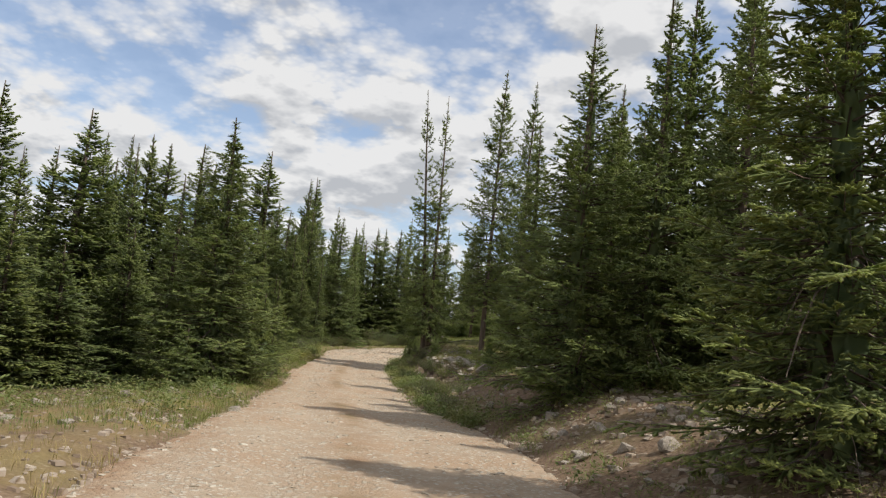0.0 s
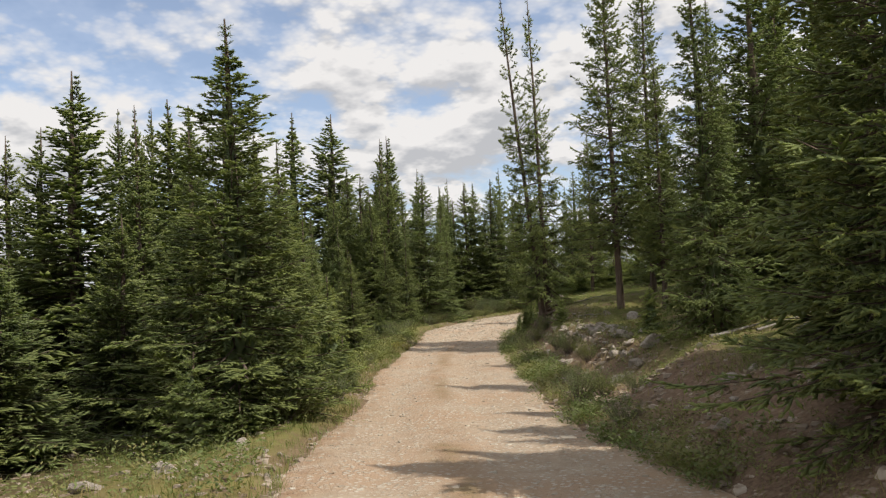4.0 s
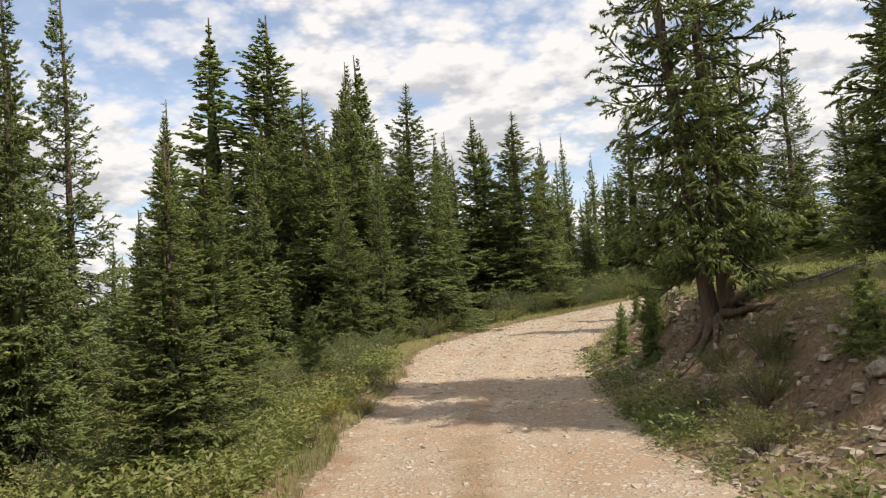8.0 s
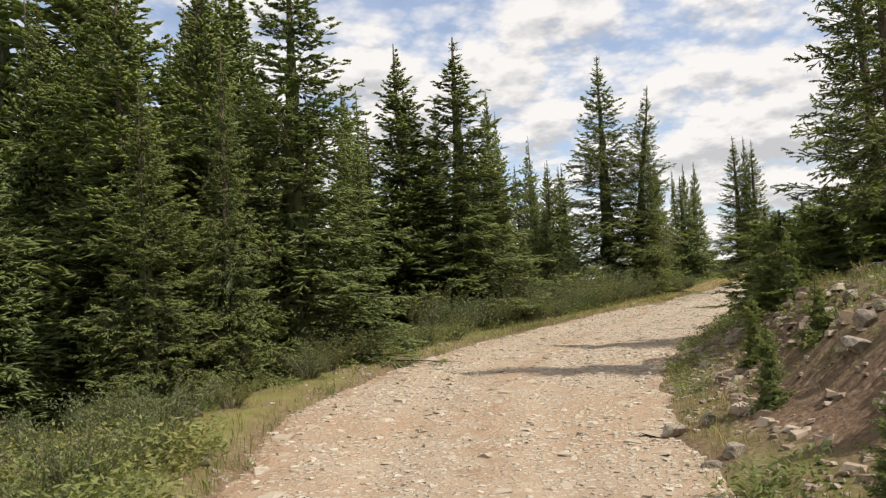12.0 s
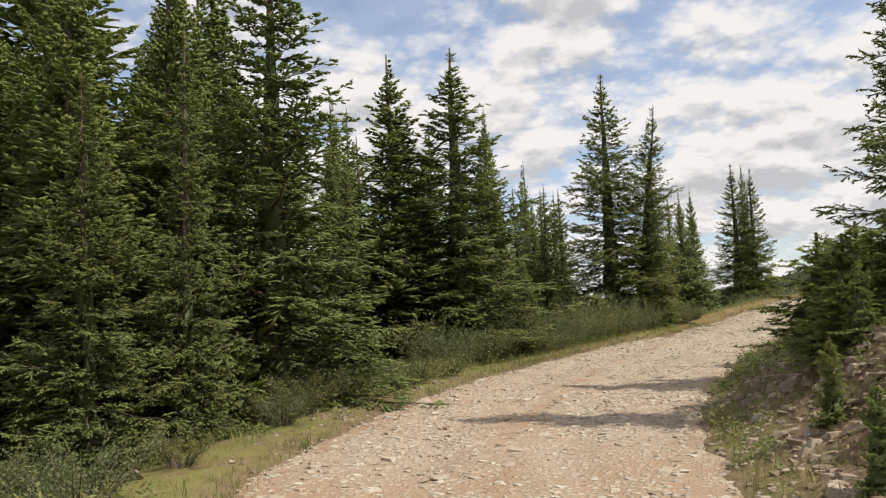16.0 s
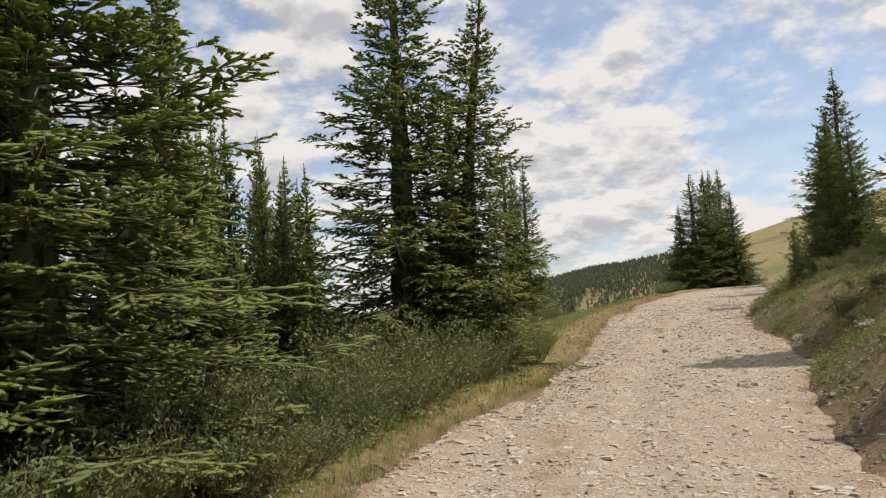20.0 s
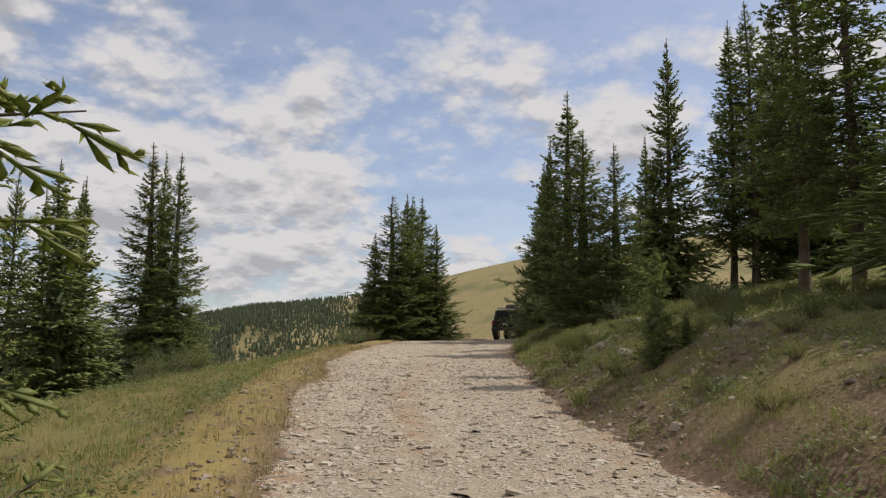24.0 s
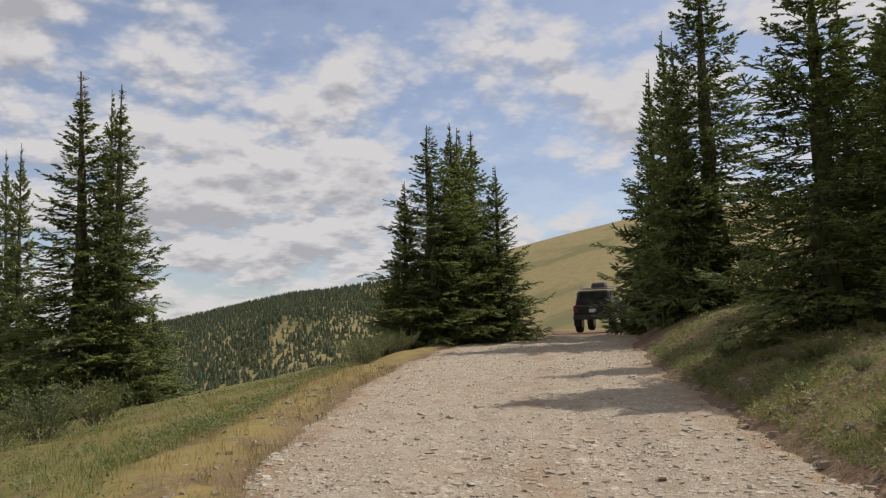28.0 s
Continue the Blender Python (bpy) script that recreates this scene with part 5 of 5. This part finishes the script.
# a dead grey trunk leaning among the spruces
SNAG = [(-15.9, 62.0), (-15.75, 62.2), (-15.4, 62.6), (-15.1, 63.0), (-14.75, 63.4), (-14.6, 63.6)]
foot_z = ground_z(*SNAG[0])
snag = limb("dead_trunk", [(x, y, foot_z - 0.2 + (9.2 - foot_z) * n / 5) for n, (x, y) in enumerate(SNAG)], 0.16, "leaning dead grey spruce trunk with broken stubs", DEADWOOD, "dead tree")
stub_rng = random.Random(19)
for n in range(16):
    u, a, length = stub_rng.uniform(0.3, 0.97), stub_rng.uniform(0, 6.283), stub_rng.uniform(0.4, 1.1)
    i = min(4, int(u * 5))
    v = u * 5 - i
    x, y = (SNAG[i][k] * (1 - v) + SNAG[i + 1][k] * v for k in (0, 1))
    z = foot_z - 0.2 + (9.2 - foot_z) * u
    stub = limb("stub", [(x + math.cos(a) * length * w, y + math.sin(a) * length * w, z + length * (0.25 * w - 0.3 * w * w)) for w in (0, 0.5, 1.0)], 0.025, "bare broken branch stub", DEADWOOD, "")
    stub.parent = snag

# bare drooping twigs low on the large spruce by the start
big_x, big_y = 3.2, 9.2
for tree in [o for o in scene.objects if o.name.startswith("spruce_tree") and (o.matrix_world.translation.xy - Vector((big_x, big_y))).length < 1.2][:1]:
    rng = random.Random(5)
    base = tree.matrix_world.translation
    for n in range(34):
        a, h, length = rng.uniform(0, 6.283), rng.uniform(0.4, 2.2), rng.uniform(0.6, 1.4)
        pts = [(base.x + math.cos(a) * length * u, base.y + math.sin(a) * length * u, base.z + h + 0.12 * math.sin(u * 3) - 0.75 * length * u * u) for u in (0.05, 0.3, 0.55, 0.8, 1.0)]
        twig = limb("dead_branch", pts, rng.uniform(0.008, 0.018), "bare grey drooping dead branch", TWIG, "")
        twig.parent = tree
        twig.matrix_parent_inverse = tree.matrix_world.inverted()

# ---- far woods ----


def far_material():
    m = Mat("far_conifers")
    color = m.mix(m.island(), (0.060, 0.080, 0.048), (0.10, 0.115, 0.065))
    return m.done(m.mix(m.ramp(m.noise(0.05, 3), 0.4, 0.7), color, (0.085, 0.095, 0.05)), 0.9, specular=0.1)


FARWOOD = far_material()


def far_woods():
    rng = np.random.default_rng(7)
    yaw = np.radians(rng.uniform(-39, 60, 56000))
    dist = 150 + 390 * rng.uniform(0, 1, 56000) ** 0.7
    x, y = 15 - np.sin(yaw) * dist, 80 + np.cos(yaw) * dist
    z = land(x, y)[0]
    deg = np.degrees(yaw)
    wood = rough(x, y, 70, 141) + 1.4 * smooth(deg, -37, -27) * smooth(dist, 230, 360) - 0.6 * smooth(dist, 260, 170) - 1.1 * np.exp(-(((deg + 29.5) / 1.7) ** 2 + ((dist - 330) / 40) ** 2))
    keep = wood > rng.uniform(-0.55, 0.45, len(x))
    x, y, z = x[keep], y[keep], z[keep]
    n, tiers, sides = len(x), 2, 5
    h, r = rng.uniform(1.3, 3.4, n), rng.uniform(0.55, 1.05, n)
    verts, faces, count = [], [], 0
    for t in range(tiers):
        a = np.arange(sides) * 2 * np.pi / sides + t
        rr = r[:, None] * (1 - 0.38 * t) * rng.uniform(0.75, 1.2, (n, sides))
        zb = z[:, None] + h[:, None] * (0.02 + 0.38 * t) + rng.uniform(-0.3, 0.3, (n, sides))
        ring = np.stack([x[:, None] + rr * np.cos(a), y[:, None] + rr * np.sin(a), zb], -1)
        top = np.stack([x, y, z + h * (0.62 + 0.38 * t)], -1)[:, None]
        verts.append(np.concatenate([ring, top], 1).reshape(-1, 3))
        k = count + np.arange(n)[:, None] * (sides + 1)
        faces += [np.stack([k[:, 0] + b, k[:, 0] + (b + 1) % sides, k[:, 0] + sides], 1) for b in range(sides)]
        count += n * (sides + 1)
    me = mesh_from("far_woods", np.concatenate(verts), np.concatenate(faces), FARWOOD, False)
    tagged(new("far_woods", me), "dark conifer forest on the far ridge", "forest", kind="stuff")


far_woods()

# ---- the vehicle ahead, halted on the track ----
def plain(name, color, roughness, metallic=0.0, specular=0.5):
    m = Mat(name)
    dust = m.ramp(m.noise(3.0, 5, 0.6, m.coord), 0.45, 0.75)
    return m.done(m.mix(m.math("MULTIPLY", dust, 0.25), color, (0.20, 0.165, 0.13)), roughness, None, metallic, specular)


PAINT = plain("black_car_paint", (0.012, 0.013, 0.014), 0.32)
RUBBER = plain("dusty_rubber", (0.020, 0.019, 0.018), 0.85)
TRIM = plain("black_plastic", (0.022, 0.022, 0.023), 0.6)
GLASS = plain("dark_tinted_glass", (0.02, 0.024, 0.028), 0.08)
LAMP = plain("red_lamp_plastic", (0.22, 0.012, 0.010), 0.25)
STEEL = plain("grey_steel", (0.30, 0.30, 0.30), 0.4, 0.8)
CANVAS = plain("dark_luggage_cloth", (0.05, 0.05, 0.045), 0.9)
PLATE = plain("pale_plate", (0.6, 0.6, 0.58), 0.5)


def block(size, at, bevel=0.04, taper=(1.0, 1.0), segments=2, shift=0.0):
    """A box with rounded edges whose top is drawn in by taper."""
    bm = bmesh.new()
    bmesh.ops.create_cube(bm, size=1.0)
    for v in bm.verts:
        if v.co.z > 0:
            v.co.x *= taper[0]
            v.co.y = v.co.y * taper[1] + shift
        v.co = Vector((v.co.x * size[0] + at[0], v.co.y * size[1] + at[1], v.co.z * size[2] + at[2]))
    if bevel:
        bmesh.ops.bevel(bm, geom=list(bm.edges), offset=bevel, segments=segments, affect="EDGES", profile=0.6)
    return bm


def drum(radius, width, at, sides=28, bevel=0.05):
    bm = bmesh.new()
    bmesh.ops.create_cone(bm, cap_ends=True, segments=sides, radius1=radius, radius2=radius, depth=width)
    rim = [e for e in bm.edges if len(e.link_faces) == 2 and any(len(f.verts) > 4 for f in e.link_faces)]
    bmesh.ops.bevel(bm, geom=rim, offset=bevel, segments=3, affect="EDGES", profile=0.5)
    bmesh.ops.transform(bm, matrix=Matrix.Translation(at) @ pose(0, 0, 0, 0, 90, 0), verts=bm.verts)
    return bm


def solid(name, bm, material, parent, label=""):
    me = bpy.data.meshes.new(name)
    bm.to_mesh(me)
    bm.free()
    me.materials.append(material)
    return part(name, me, parent, label)


def vehicle(x, y, turn):
    car = new("off_road_car")
    s_at, _, z = road_frame(np.array([x]), np.array([y]))
    solid("body", block((1.86, 4.5, 0.66), (0, 0, 0.98), 0.10), PAINT, car, "dusty black painted body")
    solid("cabin", block((1.74, 2.7, 0.70), (0, -0.72, 1.62), 0.09, (0.84, 0.86), 3, -0.04), PAINT, car)
    solid("hood", block((1.62, 1.25, 0.14), (0, 1.45, 1.34), 0.06, (0.92, 0.95)), PAINT, car)
    solid("rear_window", block((1.26, 0.05, 0.40), (0, -2.02, 1.70), 0.02, (0.94, 1.0)), GLASS, car, "dark tinted rear window")
    for side in (-1, 1):
        solid("side_window", block((0.05, 0.92, 0.38), (side * 0.80, -0.35, 1.68), 0.02), GLASS, car)
        solid("side_window", block((0.05, 0.80, 0.38), (side * 0.80, -1.35, 1.68), 0.02), GLASS, car)
        solid("tail_lamp", block((0.16, 0.06, 0.34), (side * 0.80, -2.26, 1.12), 0.02), LAMP, car, "red tail lamp")
        solid("mirror", block((0.24, 0.12, 0.18), (side * 1.05, 0.62, 1.50), 0.03), TRIM, car)
        solid("fender_flare", block((0.16, 1.10, 0.12), (side * 0.95, -1.38, 1.12), 0.04, (0.9, 0.8)), TRIM, car)
        solid("fender_flare", block((0.16, 1.10, 0.12), (side * 0.95, 1.40, 1.12), 0.04, (0.9, 0.8)), TRIM, car)
        solid("mud_flap", block((0.30, 0.03, 0.34), (side * 0.82, -1.98, 0.48), 0.01), RUBBER, car)
        for fore in (-1.38, 1.40):
            tyre = solid("tyre", drum(0.44, 0.29, (side * 0.84, fore, 0.42)), RUBBER, car, "big off-road tyre")
            solid("rim", drum(0.23, 0.31, (side * 0.84, fore, 0.42), 18, 0.02), STEEL, tyre)
    solid("rear_bumper", block((1.80, 0.24, 0.22), (0, -2.34, 0.72), 0.05), TRIM, car)
    solid("number_plate", block((0.32, 0.02, 0.16), (0.0, -2.275, 1.02), 0.0), PLATE, car)
    solid("front_bumper", block((1.80, 0.24, 0.24), (0, 2.34, 0.74), 0.05), TRIM, car)
    solid("windscreen", block((1.36, 0.05, 0.44), (0, 0.56, 1.66), 0.02, (0.92, 1.0)), GLASS, car)
    rack = solid("roof_rack", block((1.30, 2.0, 0.05), (0, -0.75, 2.06), 0.02), STEEL, car)
    for side in (-1, 1):
        solid("rack_rail", block((0.04, 2.0, 0.05), (side * 0.64, -0.75, 2.14), 0.015), STEEL, rack)
    solid("luggage", block((0.74, 0.8, 0.26), (0.12, -0.9, 2.21), 0.10, (0.8, 0.8), 3), CANVAS, rack, "dark cloth bag strapped on top")
    grade = math.degrees(math.atan2(0.24, 6.0))
    car.matrix_world = Matrix.Translation((x, y, float(z[0]) - 0.02)) @ pose(0, 0, 0, grade, 0, turn)
    return tagged(car, "black lifted off-road car with roof rack on the track", "car")


vehicle(47.8, 106.5, -62)
